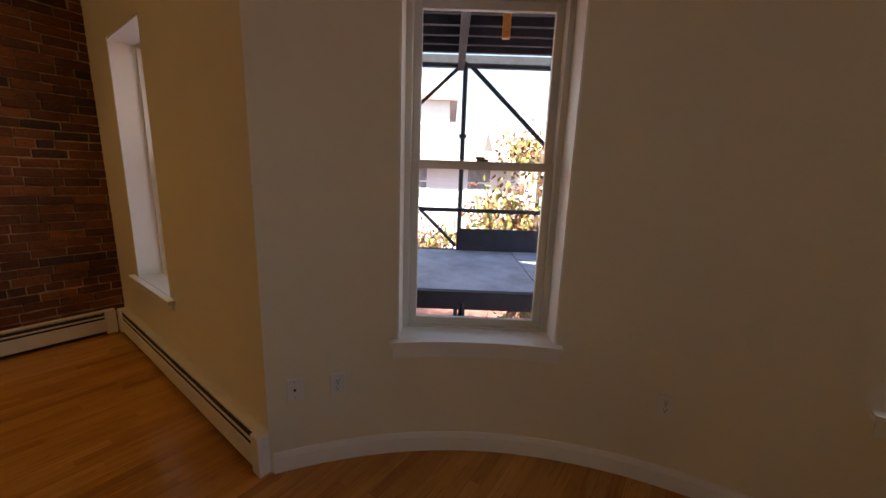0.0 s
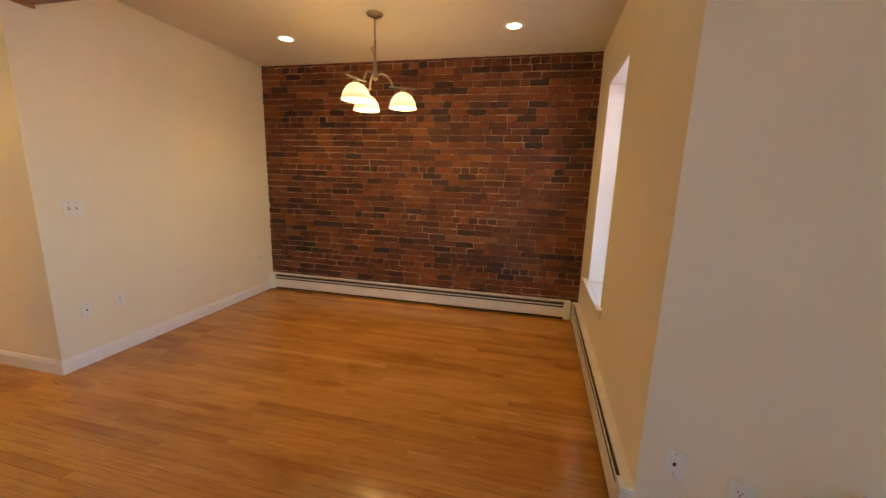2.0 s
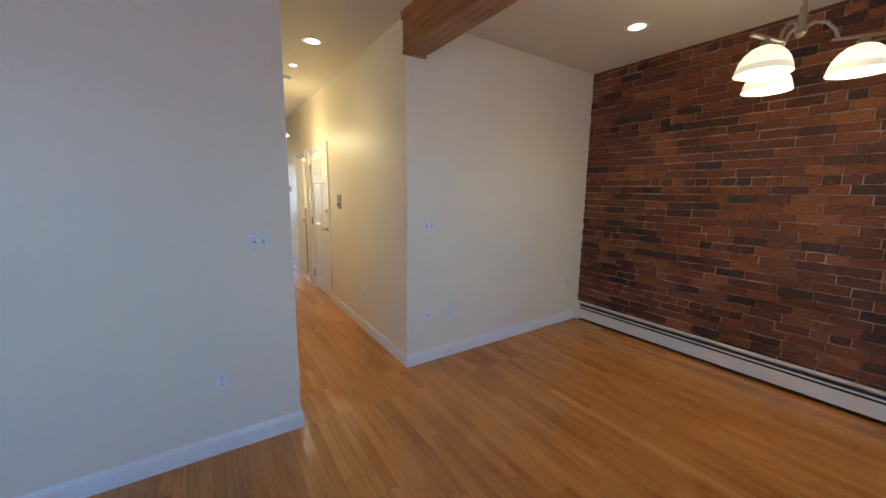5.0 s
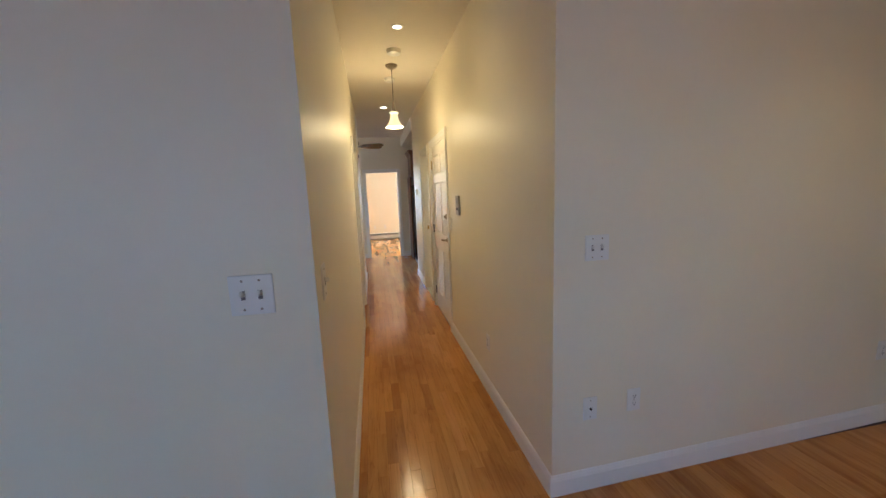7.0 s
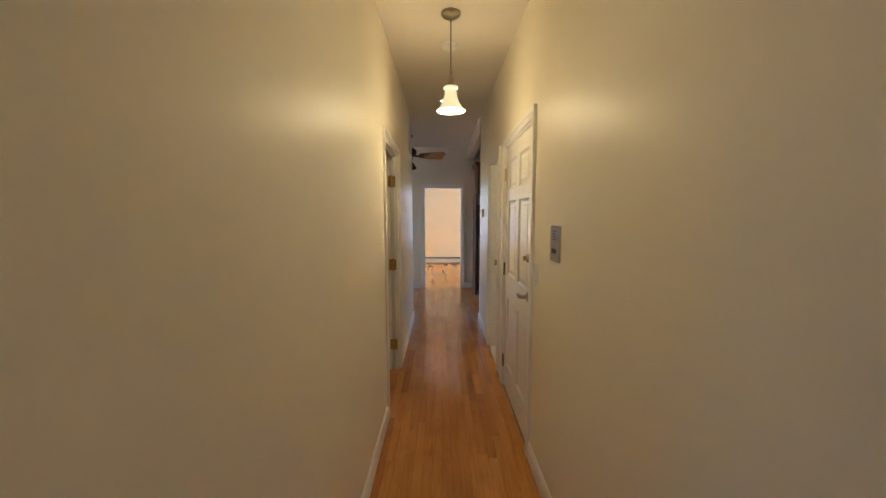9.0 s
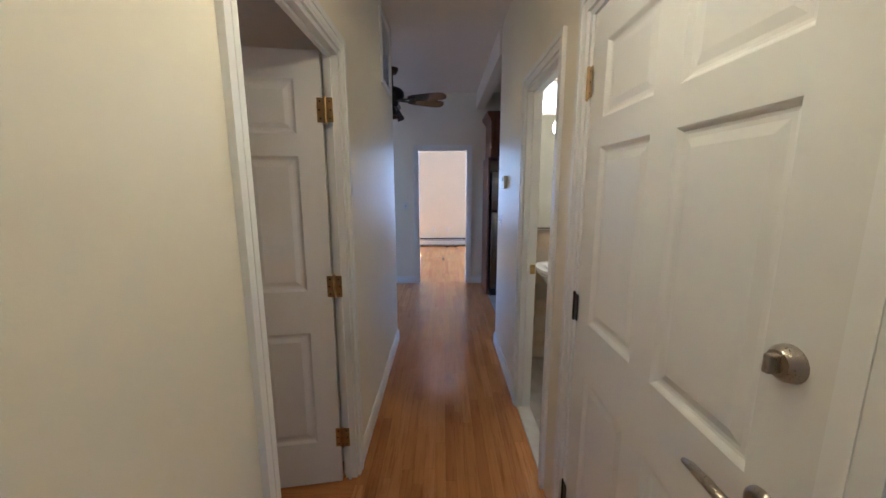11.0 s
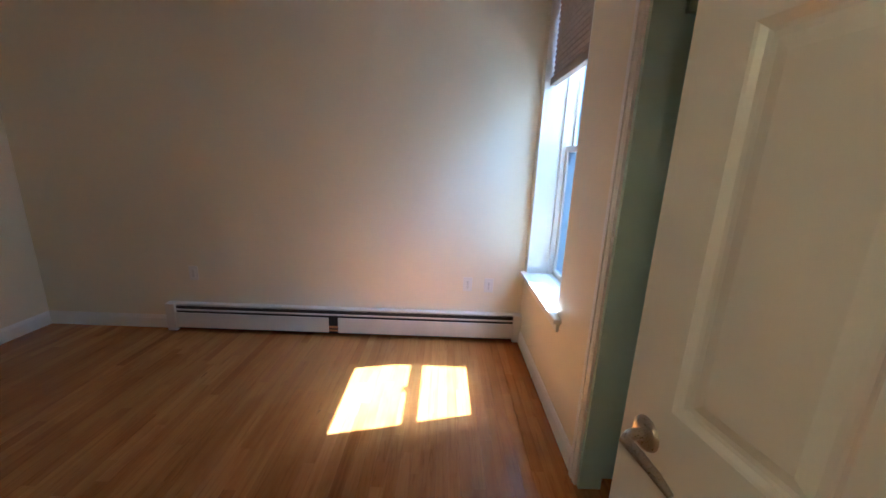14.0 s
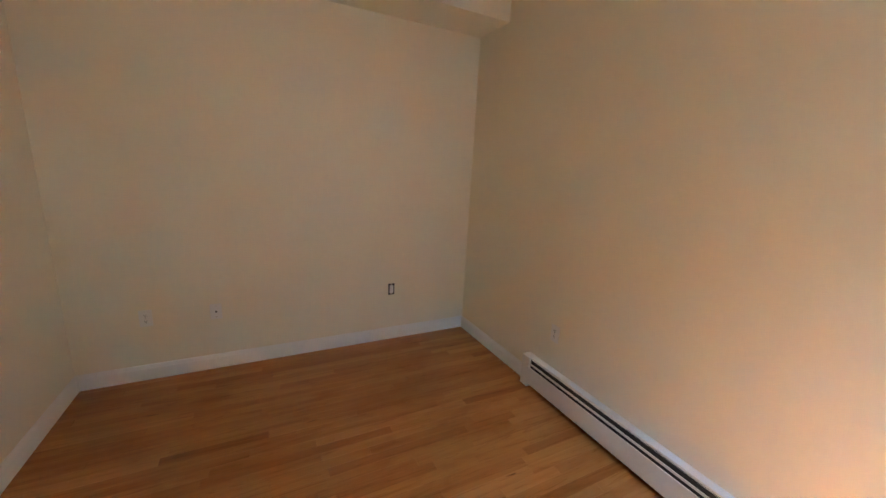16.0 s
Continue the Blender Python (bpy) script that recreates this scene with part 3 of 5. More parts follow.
# the bow windows, with stools that follow the curve
for k, (a0, a1, z0, z1) in enumerate(BOW_WINS):
    mid = (a0 + a1) / 2
    inward = BOW - bow(mid, 1).to_2d()
    turn = math.degrees(math.atan2(inward.y, inward.x)) - 90
    half = BOW_R * math.sin(radians((a1 - a0) / 2))
    base = bow(mid, BOW_R * math.cos(radians((a1 - a0) / 2)) + 0.185, z0)
    sash_window(f"window_bow_{k + 1}", 2 * half - 0.01, z0, z1, 1.535, pose(*base, 0, 0, turn), "white double-hung window in the bow front")
    reveal(f"trim_bow_window_{k + 1}", 2 * half - 0.01, 0.186, z0, z1, pose(*base, 0, 0, turn))
    stool = sheet_with_holes(lambda a, d, z: bow(a, BOW_R - 0.045 + d, z), [a0 + 0.15 + (a1 - a0 - 0.3) * i / 12 for i in range(13)], z0 - 0.004, z0 + 0.022, 0.23, ())
    setting(f"sill_bow_{k + 1}", stool, TRIM, "white-painted window stool following the curve", "sill")
    nose = sheet_with_holes(lambda a, d, z: bow(a, BOW_R - 0.048 + d, z), [a0 - 1.05 + (a1 - a0 + 1.95) * i / 12 for i in range(13)], z0 - 0.003, z0 + 0.021, 0.0475, ())
    setting(f"sill_nose_bow_{k + 1}", nose, TRIM, "white-painted curved stool nosing", "sill")
    apron = sheet_with_holes(lambda a, d, z: bow(a, BOW_R - 0.016 + d, z), [a0 - 0.6 + (a1 - a0 + 1.2) * i / 12 for i in range(13)], z0 - 0.075, z0 - 0.004, 0.0155, ())
    setting(f"apron_bow_{k + 1}", apron, TRIM, "white-painted curved apron under the stool", "trim")


def straight_stool(name, x0, x1, y_face, inward, depth, z):
    """A stool board with nosing and apron on a wall that runs along x; inward is +1 or -1."""
    bm = bmesh.new()
    f, b = y_face + inward * 0.045, y_face - inward * depth
    box(bm, x0, x1, *sorted((f, y_face + inward * 0.001)), z - 0.026, z, 0.005)
    box(bm, x0 + 0.055, x1 - 0.055, *sorted((y_face, b)), z - 0.0255, z - 0.0005)
    box(bm, x0 + 0.03, x1 - 0.03, *sorted((y_face + inward * 0.001, y_face + inward * 0.016)), z - 0.085, z - 0.026, 0.004)
    return setting(name, bm, TRIM, "white-painted window stool with apron", "sill")


dx = (DIN_WIN[0] + DIN_WIN[1]) / 2
dm = FRONT @ pose(dx, -0.185, DIN_WIN[2])
sash_window("window_dining", DIN_WIN[1] - DIN_WIN[0] - 0.034, DIN_WIN[2], DIN_WIN[3], 1.50, dm, "white double-hung dining window")
reveal("trim_dining_window", DIN_WIN[1] - DIN_WIN[0] - 0.034, 0.184, DIN_WIN[2], DIN_WIN[3] - 0.017, dm)
straight_stool("sill_dining", DIN_WIN[0] - 0.09, DIN_WIN[1] + 0.09, 0.0, 1, 0.165, DIN_WIN[2] + 0.026).matrix_world = FRONT
bx = (BED_WIN[0] + BED_WIN[1]) / 2
bmx = pose(bx, BED_N + 0.185, BED_WIN[2], 0, 0, 180)
sash_window("window_bedroom", BED_WIN[1] - BED_WIN[0] - 0.034, BED_WIN[2], BED_WIN[3], 1.52, bmx, "white double-hung bedroom window")
reveal("trim_bedroom_window", BED_WIN[1] - BED_WIN[0] - 0.034, 0.184, BED_WIN[2], BED_WIN[3] - 0.017, bmx)
straight_stool("sill_bedroom", BED_WIN[0] - 0.012, BED_WIN[1] + 0.075, BED_N, -1, 0.165, BED_WIN[2] + 0.026)
sash_window("window_middle", 1.1, 0.7, 2.3, 1.5, pose(-3.5, 6.2, 0.7, 0, 0, -90), "white double-hung window of the middle room")
sash_window("window_far", 0.79, 0.6, 2.5, 1.5, pose(-1.155, 11.0, 0.6, 0, 0, 180), "white double-hung window of the far room, unseen")
# added out of view as an opening for the far room's extra light
sash_window("window_far_added", 1.0, 0.6, 2.5, 1.5, pose(1.4, 11.0, 0.6, 0, 0, 180), "white double-hung window of the far room, unseen")

# the pleated shade of the bedroom window, drawn a third of the way down
shade = thing("window_shade", "grey-brown pleated fabric shade, drawn part way down", "shade", pose(bx, 3.625, 1.93))
bm = bmesh.new()
n = 30
rows = []
for i in range(n + 1):
    z, y = 0.05 + (2.5 - 1.93 - 0.09) * i / n, 0.012 * (i % 2)
    rows.append([bm.verts.new((x, y + t, z)) for x in (-0.37, 0.37) for t in (0, 0.014)])
for a, b in zip(rows, rows[1:]):
    bm.faces.new((a[0], a[2], b[2], b[0]))
    bm.faces.new((a[1], b[1], b[3], a[3]))
    bm.faces.new((a[0], b[0], b[1], a[1]))
    bm.faces.new((a[2], a[3], b[3], b[2]))
bm.faces.new((rows[0][0], rows[0][1], rows[0][3], rows[0][2]))
bm.faces.new((rows[-1][0], rows[-1][2], rows[-1][3], rows[-1][1]))
part("pleated_fabric", bm, FABRIC, shade)
part("bottom_rail", boxed(-0.374, 0.374, -0.012, 0.032, 0.0, 0.05, bevel=0.006), SHADE_FRAME, shade, "brown bottom rail")
part("head_rail", boxed(-0.374, 0.374, -0.012, 0.036, 0.53, 0.57, bevel=0.004), SHADE_FRAME, shade, "brown head rail")


# ---- doors ----
def six_panel_door(name, width, height, m, label, hinge_right=True):
    """A six-panel leaf: x from the hinge edge (0) to the lock edge, y through its thickness (centred), z up."""
    d = thing(name, label, "door", m, kind="structure")
    t, st, mid = 0.036, 0.108, 0.10
    pw = (width - 2 * st - mid) / 2
    rows = ((0.23, 0.80), (1.0, 1.60), (1.69, height - 0.11))
    holes = [(st + c * (pw + mid), st + c * (pw + mid) + pw, a, b) for a, b in rows for c in (0, 1)]
    bm = sheet_with_holes(lambda a, q, z: (a, q - t / 2, z), (0, width), 0, height, t, holes)
    part("leaf", bm, DOOR, d, smooth=False)
    meshes = {}
    for x0, x1, z0, z1 in holes:
        key = round(z1 - z0, 4)
        if key not in meshes:
            bm = bmesh.new()
            w, h = x1 - x0, z1 - z0
            for side in (-1, 1):
                rings = []
                for inset, depth in ((-0.0005, t / 2), (0.004, t / 2 - 0.003), (0.011, t / 2 - 0.010), (0.017, t / 2 - 0.012), (0.026, t / 2 - 0.012), (0.046, t / 2 - 0.006), (0.050, t / 2 - 0.006)):
                    rings.append([bm.verts.new((px, side * depth, pz)) for px, pz in ((inset, inset), (w - inset, inset), (w - inset, h - inset), (inset, h - inset))])
                for a, b in zip(rings, rings[1:]):
                    for k in range(4):
                        bm.faces.new((a[k], a[(k + 1) % 4], b[(k + 1) % 4], b[k]))
                bm.faces.new(rings[-1])
            meshes[key] = mesh_of("panel", bm, DOOR)
        p = new("panel", meshes[key])
        p.parent = d
        p.location = (x0, 0, z0)
    return d


def lever_set(parent, x, z, side, toward, mat=NICKEL):
    """A lever handle on one face: side is the face's y sign, toward the way the lever points."""
    y = side * 0.018
    rose = moved(lathe(((0.001, 0.012), (0.022, 0.012), (0.031, 0.006), (0.033, 0.0)), 24), pose(x, y, z, -90 * side))
    h = part("handle", rose, mat, parent, "brushed nickel lever handle", True)
    pts = [(x, y, z), (x, y + side * 0.035, z), (x + toward * 0.012, y + side * 0.052, z), (x + toward * 0.05, y + side * 0.054, z + 0.004), (x + toward * 0.09, y + side * 0.050, z - 0.002), (x + toward * 0.118, y + side * 0.046, z - 0.012)]
    lever = part("lever", tube(pts, [0.011, 0.011, 0.011, 0.010, 0.009, 0.006], 10), mat, h, "", True)
    return lever


def hinge(parent, place, turn, mat, swing=90):
    """A butt hinge: knuckle of five barrels, two screwed plates."""
    bm = bmesh.new()
    for i in range(5):
        bmesh.ops.create_cone(bm, cap_ends=True, segments=12, radius1=0.0065, radius2=0.0065, depth=0.0192, matrix=Matrix.Translation((0, 0, -0.04 + 0.02 * i)))
    for s in (-1, 1):
        bmesh.ops.create_uvsphere(bm, u_segments=10, v_segments=6, radius=0.0068, matrix=Matrix.Translation((0, 0, s * 0.051)))
    h = part("hinge", moved(bm, pose(*place, 0, 0, turn)), mat, parent, "", True)
    plates = bmesh.new()
    box(plates, 0.004, 0.034, -0.0015, 0.0015, -0.05, 0.05, 0.001)
    part("hinge_plate", moved(plates, pose(*place, 0, 0, turn)), mat, h)
    plates = boxed(0.004, 0.034, -0.0015, 0.0015, -0.05, 0.05, bevel=0.001)
    part("hinge_plate", moved(plates, pose(*place, 0, 0, turn + swing)), mat, h)
    screws = bmesh.new()
    for q in (0, swing):
        for zz in (-0.035, 0, 0.035):
            bmesh.ops.create_cone(screws, cap_ends=True, segments=10, radius1=0.0038, radius2=0.003, depth=0.004, matrix=pose(0, 0, 0, 0, 0, q) @ pose(0.02 + 0.004 * (zz == 0), 0, zz, 90))
    part("screws", moved(screws, pose(*place, 0, 0, turn)), BRONZE, h)
    return h


# entry door, shut; hinges at the far edge
entry = six_panel_door("door_entry", 0.879, 2.03, pose(0.502, 3.135, 0.008, 0, 0, -90), "white six-panel entry door, closed, with nickel lever")
lever_set(entry, 0.812, 0.97, -1, -1)
bolt = moved(lathe(((0.001, 0.02), (0.02, 0.02), (0.027, 0.012), (0.029, 0)), 24), pose(0.815, -0.018, 1.22, 90))
dead = part("deadbolt", bolt, NICKEL, entry, "round nickel deadbolt", True)
part("thumb_turn", boxed(0.809, 0.821, -0.055, -0.036, 1.205, 1.235, bevel=0.003), NICKEL, dead)
for z in (0.22, 1.03, 1.82):
    hinge(entry, (-0.008, -0.026, z), 0, BRONZE if z < 1.5 else BRASS, 180)
# bedroom door, standing open into the room
OPEN = 180 + 9.0
bed_door = six_panel_door("door_bedroom", 0.765, 2.025, pose(-0.537, 3.453, 0.012, 0, 0, OPEN), "white six-panel bedroom door, standing open")
lever_set(bed_door, 0.70, 0.92, 1, -1)
lever_set(bed_door, 0.70, 0.92, -1, -1)
for z in (0.25, 1.02, 1.79):
    hinge(bed_door, (-0.014, 0.025, z), -6, BRASS, 176)
part("latch_plate", boxed(0.7645, 0.767, -0.012, 0.012, 0.89, 0.95), BRASS, bed_door, "brass latch plate")
strike = setting("bath_strike", boxed(0.53, 0.56, 4.056, 4.0625, 0.935, 0.995, bevel=0.002), BRASS, "small brass strike plate on the bath jamb", "strike plate")


# ---- floors ----
STRIP = 0.0572


def strip_mesh(w, l, along_x, mat):
    """One floor strip from its corner, with eased long edges."""
    bm = bmesh.new()
    g, e = 0.0002, 0.0006
    x0, x1, y0, y1 = (g, l - g, g, w - g) if along_x else (g, w - g, g, l - g)
    low = [bm.verts.new((x, y, -0.011)) for x, y in ((x0, y0), (x1, y0), (x1, y1), (x0, y1))]
    mid = [bm.verts.new((x, y, -e * 0.7)) for x, y in ((x0, y0), (x1, y0), (x1, y1), (x0, y1))]
    top = [bm.verts.new((x, y, 0)) for x, y in ((x0 + e, y0 + e), (x1 - e, y0 + e), (x1 - e, y1 - e), (x0 + e, y1 - e))]
    for a, b in ((low, mid), (mid, top)):
        for k in range(4):
            bm.faces.new((a[k], a[(k + 1) % 4], b[(k + 1) % 4], b[k]))
    bm.faces.new(top)
    return mesh_of("floor_strip", bm, mat)


def strip_floor(name, label, x0, x1, y0, y1, along_x, whole, rest, near, limit=None, seed=1):
    """Strip flooring: those inside the near rectangle are pieces of their own, the others one mesh."""
    rng = random.Random(seed)
    floor = thing(name, label, "floor", kind="structure")
    verts, faces, meshes, count = [], [], {}, 0
    c0, c1, l0, l1 = (y0, y1, x0, x1) if along_x else (x0, x1, y0, y1)
    lengths = (0.35, 0.5, 0.65, 0.8, 0.95, 1.1, 1.3)
    rows = int(math.ceil((c1 - c0) / STRIP))
    for r in range(rows):
        c = c0 + r * STRIP
        w = min(STRIP, c1 - c)
        if w < 0.004:
            continue
        start, stop = (l0, l1) if limit is None else limit(c + w / 2, l0, l1)
        p = start
        first = rng.uniform(0.15, 1.0)
        while p < stop - 0.002:
            l = first if first else rng.choice(lengths)
            first = 0
            if stop - p - l < 0.12:
                l = stop - p
            mx, my = (p + l / 2, c + w / 2) if along_x else (c + w / 2, p + l / 2)
            if near and near[0] <= mx <= near[1] and near[2] <= my <= near[3] and count < 300:
                key = (round(w, 4), round(l, 3))
                if key not in meshes:
                    meshes[key] = strip_mesh(w, l, along_x, whole)
                ob = new("floor_strip", meshes[key])
                ob.parent = floor
                ob.location = (p, c, 0) if along_x else (c, p, 0)
                count += 1
            else:
                g, e = 0.0002, 0.0006
                a0, a1, b0, b1 = (p + g, p + l - g, c + g, c + w - g) if along_x else (c + g, c + w - g, p + g, p + l - g)
                k = len(verts)
                verts += [(a0, b0, -0.011), (a1, b0, -0.011), (a1, b1, -0.011), (a0, b1, -0.011), (a0, b0, -0.0008), (a1, b0, -0.0008), (a1, b1, -0.0008), (a0, b1, -0.0008),
                          (a0 + e, b0 + e, 0), (a1 - e, b0 + e, 0), (a1 - e, b1 - e, 0), (a0 + e, b1 - e, 0)]
                for s in (0, 4):
                    faces += [(k + s + i, k + s + (i + 1) % 4, k + s + 4 + (i + 1) % 4, k + s + 4 + i) for i in range(4)]
                faces.append((k + 8, k + 9, k + 10, k + 11))
            p += l
    me = bpy.data.meshes.new("floor_strips")
    me.from_pydata(verts, [], faces)
    me.materials.append(rest)
    ob = new("floor_strips", me)
    ob.parent = floor
    ob["kind"] = "stuff"
    return floor


def bow_limit(x, l0, l1):
    inside = (BOW_R + 0.1) ** 2 - (x - BOW.x) ** 2
    return (min(FRONT_Y - 0.1, BOW.y - math.sqrt(inside)) if inside > 0 and -3.85 < x < 0.15 else FRONT_Y - 0.1), l1


# ---- things on the walls ----
def heater(name, length, m, label, gap=None, cap_ends=True, H=0.215):
    """Baseboard radiator cover: x along, y out of the wall from 0, z up; gap: where two front panels part."""
    h = thing(name, label, "baseboard heater", m)
    D = 0.066
    part("back_plate", boxed(0, length, 0.0, 0.004, 0.012, H), ENAMEL, h)
    bm = bmesh.new()
    box(bm, 0, length, 0.004, 0.044, H - 0.004, H)
    box(bm, 0, length, 0.044, 0.048, H - 0.018, H)
    part("top_cover", bm, ENAMEL, h)
    part("damper", boxed(0.03, length - 0.03, D - 0.013, D - 0.008, H - 0.054, H - 0.041), ENAMEL, h, "thin damper blade")
    # plain element block, its black doing the shadow in slots and bottom gap
    shade_block = bmesh.new()
    box(shade_block, 0.006, length - 0.006, 0.0045, D - 0.018, 0.018, H - 0.010)
    part("element", shade_block, SLOT, h, "heating element block, blackened as the shade in the slots")
    stretches = ((0.0, length),) if gap is None else ((0.0, gap - 0.035), (gap + 0.035, length))
    for a, b in stretches:
        bm = boxed(a + 0.002, b - 0.002, D - 0.008, D, 0.034, H - 0.070, bevel=0.003)
        part("front_panel", bm, ENAMEL, h)
    if gap is not None:
        part("pipe", tube([(gap - 0.05, D - 0.02, 0.075), (gap + 0.05, D - 0.02, 0.075)], 0.011, 10), COPPER, h, "copper heating pipe", True)
        part("pipe", tube([(gap - 0.05, D - 0.02, 0.045), (gap + 0.05, D - 0.02, 0.045)], 0.008, 10), COPPER, h, "copper heating pipe", True)
    if cap_ends:
        for a in (-0.004, length - 0.07):
            part("end_cap", boxed(a, a + 0.074, 0.0, D + 0.003, 0.006, H + 0.003, bevel=0.004), ENAMEL, h)
    return h


heater("baseboard_heater", 3.83, pose(BRICK_X - 0.002, -3.785, 0, 0, 0, 90), "long white metal baseboard heater under the brick wall")
heater("baseboard_heater", 2.57, FRONT, "white metal baseboard heater under the dining window")
heater("baseboard_heater", 2.84, pose(BED_W, 3.585, 0, 0, 0, -90), "worn white metal baseboard heater with parted front panels", gap=1.51, H=0.232)
heater("baseboard_heater", 3.4, pose(1.8, 10.9, 0, 0, 0, 180), "white metal baseboard heater in the far room")


def wall_plate(name, m, label, category, kind, gangs=1):
    """A cover plate: x along the wall, y out of it, z up, centred. kind: outlet, switch, jack or blank."""
    p = thing(name, label, category, m)
    hw = 0.036 + 0.023 * (gangs - 1)
    part("plate", boxed(-hw, hw, 0.0, 0.006, -0.058, 0.058, bevel=0.0025), PLATE, p)
    for g in range(gangs):
        x = (g - (gangs - 1) / 2) * 0.046
        if kind == "outlet":
            for z in (-0.02, 0.02):
                face = boxed(x - 0.016, x + 0.016, 0.004, 0.0085, z - 0.0135, z + 0.0135, bevel=0.002)
                r = part("receptacle", face, PLATE, p)
                slots = bmesh.new()
                for sx in (-0.006, 0.006):
                    box(slots, x + sx - 0.0012, x + sx + 0.0012, 0.0080, 0.0092, z - 0.001, z + 0.008)
                box(slots, x - 0.0025, x + 0.0025, 0.0080, 0.0092, z - 0.010, z - 0.005)
                part("slots", slots, BLACK, r)
        elif kind == "switch":
            # flat dark patch that draws the toggle's shadow on the plate
            part("toggle_shade", boxed(x - 0.006, x + 0.006, 0.005, 0.0068, -0.013, 0.013), TOGGLE_SHADE, p)
            part("toggle", moved(boxed(-0.0048, 0.0048, 0, 0.017, -0.007, 0.007, bevel=0.0015), pose(x, 0.005, 0.002, 22)), PLATE, p)
        elif kind == "jack":
            part("jack", moved(lathe(((0.0045, 0.010), (0.006, 0.008), (0.006, 0)), 12, True), pose(x, 0.005, 0.0, -90)), BRONZE, p)
        for z in (-0.042, 0.042) if kind != "outlet" else (0.0,):
            part("screw", moved(lathe(((0.0005, 0.0016), (0.0032, 0.001), (0.0036, 0)), 10), pose(x, 0.006, z, -90)), NICKEL, p)
    return p


def on_x_wall(x, y, z, face):
    """A pose on a wall that runs along x; face is the y sign of its normal."""
    return pose(x, y, z, 0, 0, 0 if face > 0 else 180)


def on_y_wall(x, y, z, face):
    return pose(x, y, z, 0, 0, -90 if face > 0 else 90)


wall_plate("light_switch", on_x_wall(0.685, 0.003, 1.213, -1), "white double toggle switch on the dining wall", "switch", "switch", 2)
wall_plate("light_switch", on_x_wall(-0.642, -0.35, 1.215, -1), "white double toggle switch beside the hall", "switch", "switch", 2)
wall_plate("light_switch", on_y_wall(HALL_L, -0.205, 1.205, 1), "white toggle switch at the hall's mouth", "switch", "switch")
wall_plate("light_switch", on_y_wall(HALL_R, 2.10, 1.17, -1), "small white switch beside the entry door", "switch", "blank")
wall_plate("light_switch", on_y_wall(HALL_R, 4.90, 1.19, -1), "white toggle switch beyond the bathroom door", "switch", "switch")
wall_plate("light_switch", on_x_wall(-0.585, 7.3, 1.2, -1), "white switch beside the far doorway", "switch", "switch")
wall_plate("outlet", on_x_wall(-0.875, -0.35, 0.437, -1), "white duplex outlet on the living room wall", "outlet", "outlet")
wall_plate("cable_jack", on_x_wall(0.672, 0.003, 0.433, -1), "white cable jack plate on the dining wall", "jack", "jack")
wall_plate("outlet", on_x_wall(0.912, 0.008, 0.44, -1), "white duplex outlet on the dining wall", "outlet", "outlet")
wall_plate("outlet", on_x_wall(2.60, 0.046, 0.47, -1), "white duplex outlet near the brick wall", "outlet", "outlet")
wall_plate("outlet", on_y_wall(HALL_R, 0.955, 0.395, -1), "white duplex outlet low in the hall", "outlet", "outlet")
wall_plate("outlet", on_y_wall(BED_W, 0.962, 0.478, 1), "white duplex outlet above the bedroom heater", "outlet", "outlet")
wall_plate("outlet", on_y_wall(BED_W, 3.14, 0.465, 1), "white duplex outlet near the bedroom window", "outlet", "outlet")
wall_plate("outlet", on_y_wall(BED_W, 3.308, 0.462, 1), "white duplex outlet near the bedroom window", "outlet", "outlet")
wall_plate("outlet", on_x_wall(-0.92, BED_S, 0.445, 1), "white duplex outlet on the bedroom wall", "outlet", "outlet")
wall_plate("cable_jack", on_x_wall(-1.32, BED_S, 0.44, 1), "white cable jack plate on the bedroom wall", "jack", "jack")
wall_plate("outlet", on_x_wall(-0.25, 10.9, 0.42, -1), "white duplex outlet in the far room", "outlet", "outlet")
wall_plate("outlet", on_x_wall(0.1, 10.9, 0.42, -1), "white duplex outlet in the far room", "outlet", "outlet")
for a, kind, title in ((33.75, "jack", "cable_jack"), (38.6, "outlet", "outlet"), (78.0, "outlet", "outlet")):
    at = bow(a, BOW_R - 0.002, 0.435)
    wall_plate(title, pose(*at, 0, 0, 90 - a), "white wall plate on the bow front", "outlet" if kind == "outlet" else "jack", kind)
# the outlet without its cover, in the bedroom
bare = thing("uncovered_outlet", "uncovered outlet in its dark box, cover plate missing", "outlet", on_x_wall(-2.632, BED_S, 0.466, 1))
part("box_opening", boxed(-0.028, 0.028, 0.0005, 0.002, -0.05, 0.05), BLACK, bare)
device = boxed(-0.016, 0.016, 0.001, 0.010, -0.036, 0.036, bevel=0.003)
part("device", device, PLATE, bare)
part("yoke", boxed(-0.008, 0.008, 0.0015, 0.004, -0.05, 0.05), NICKEL, bare)

panel = thing("intercom", "brushed steel intercom panel with dark slots", "intercom", on_y_wall(HALL_R, 1.765, 1.365, -1))
part("face_plate", boxed(-0.062, 0.062, 0, 0.012, -0.085, 0.085, bevel=0.003), NICKEL, panel)
slots = bmesh.new()
for i in range(4):
    box(slots, -0.022, 0.022, 0.0115, 0.013, 0.02 + i * 0.012, 0.025 + i * 0.012)
part("speaker_slots", slots, BLACK, panel)
for i in range(3):
    part("button", boxed(-0.034 + i * 0.024, -0.018 + i * 0.024, 0.012, 0.016, -0.045, -0.022, bevel=0.002), BLACK, panel)
thermostat = thing("thermostat", "ivory wall thermostat with a small grey display", "thermostat", on_y_wall(HALL_R, 4.72, 1.515, -1))
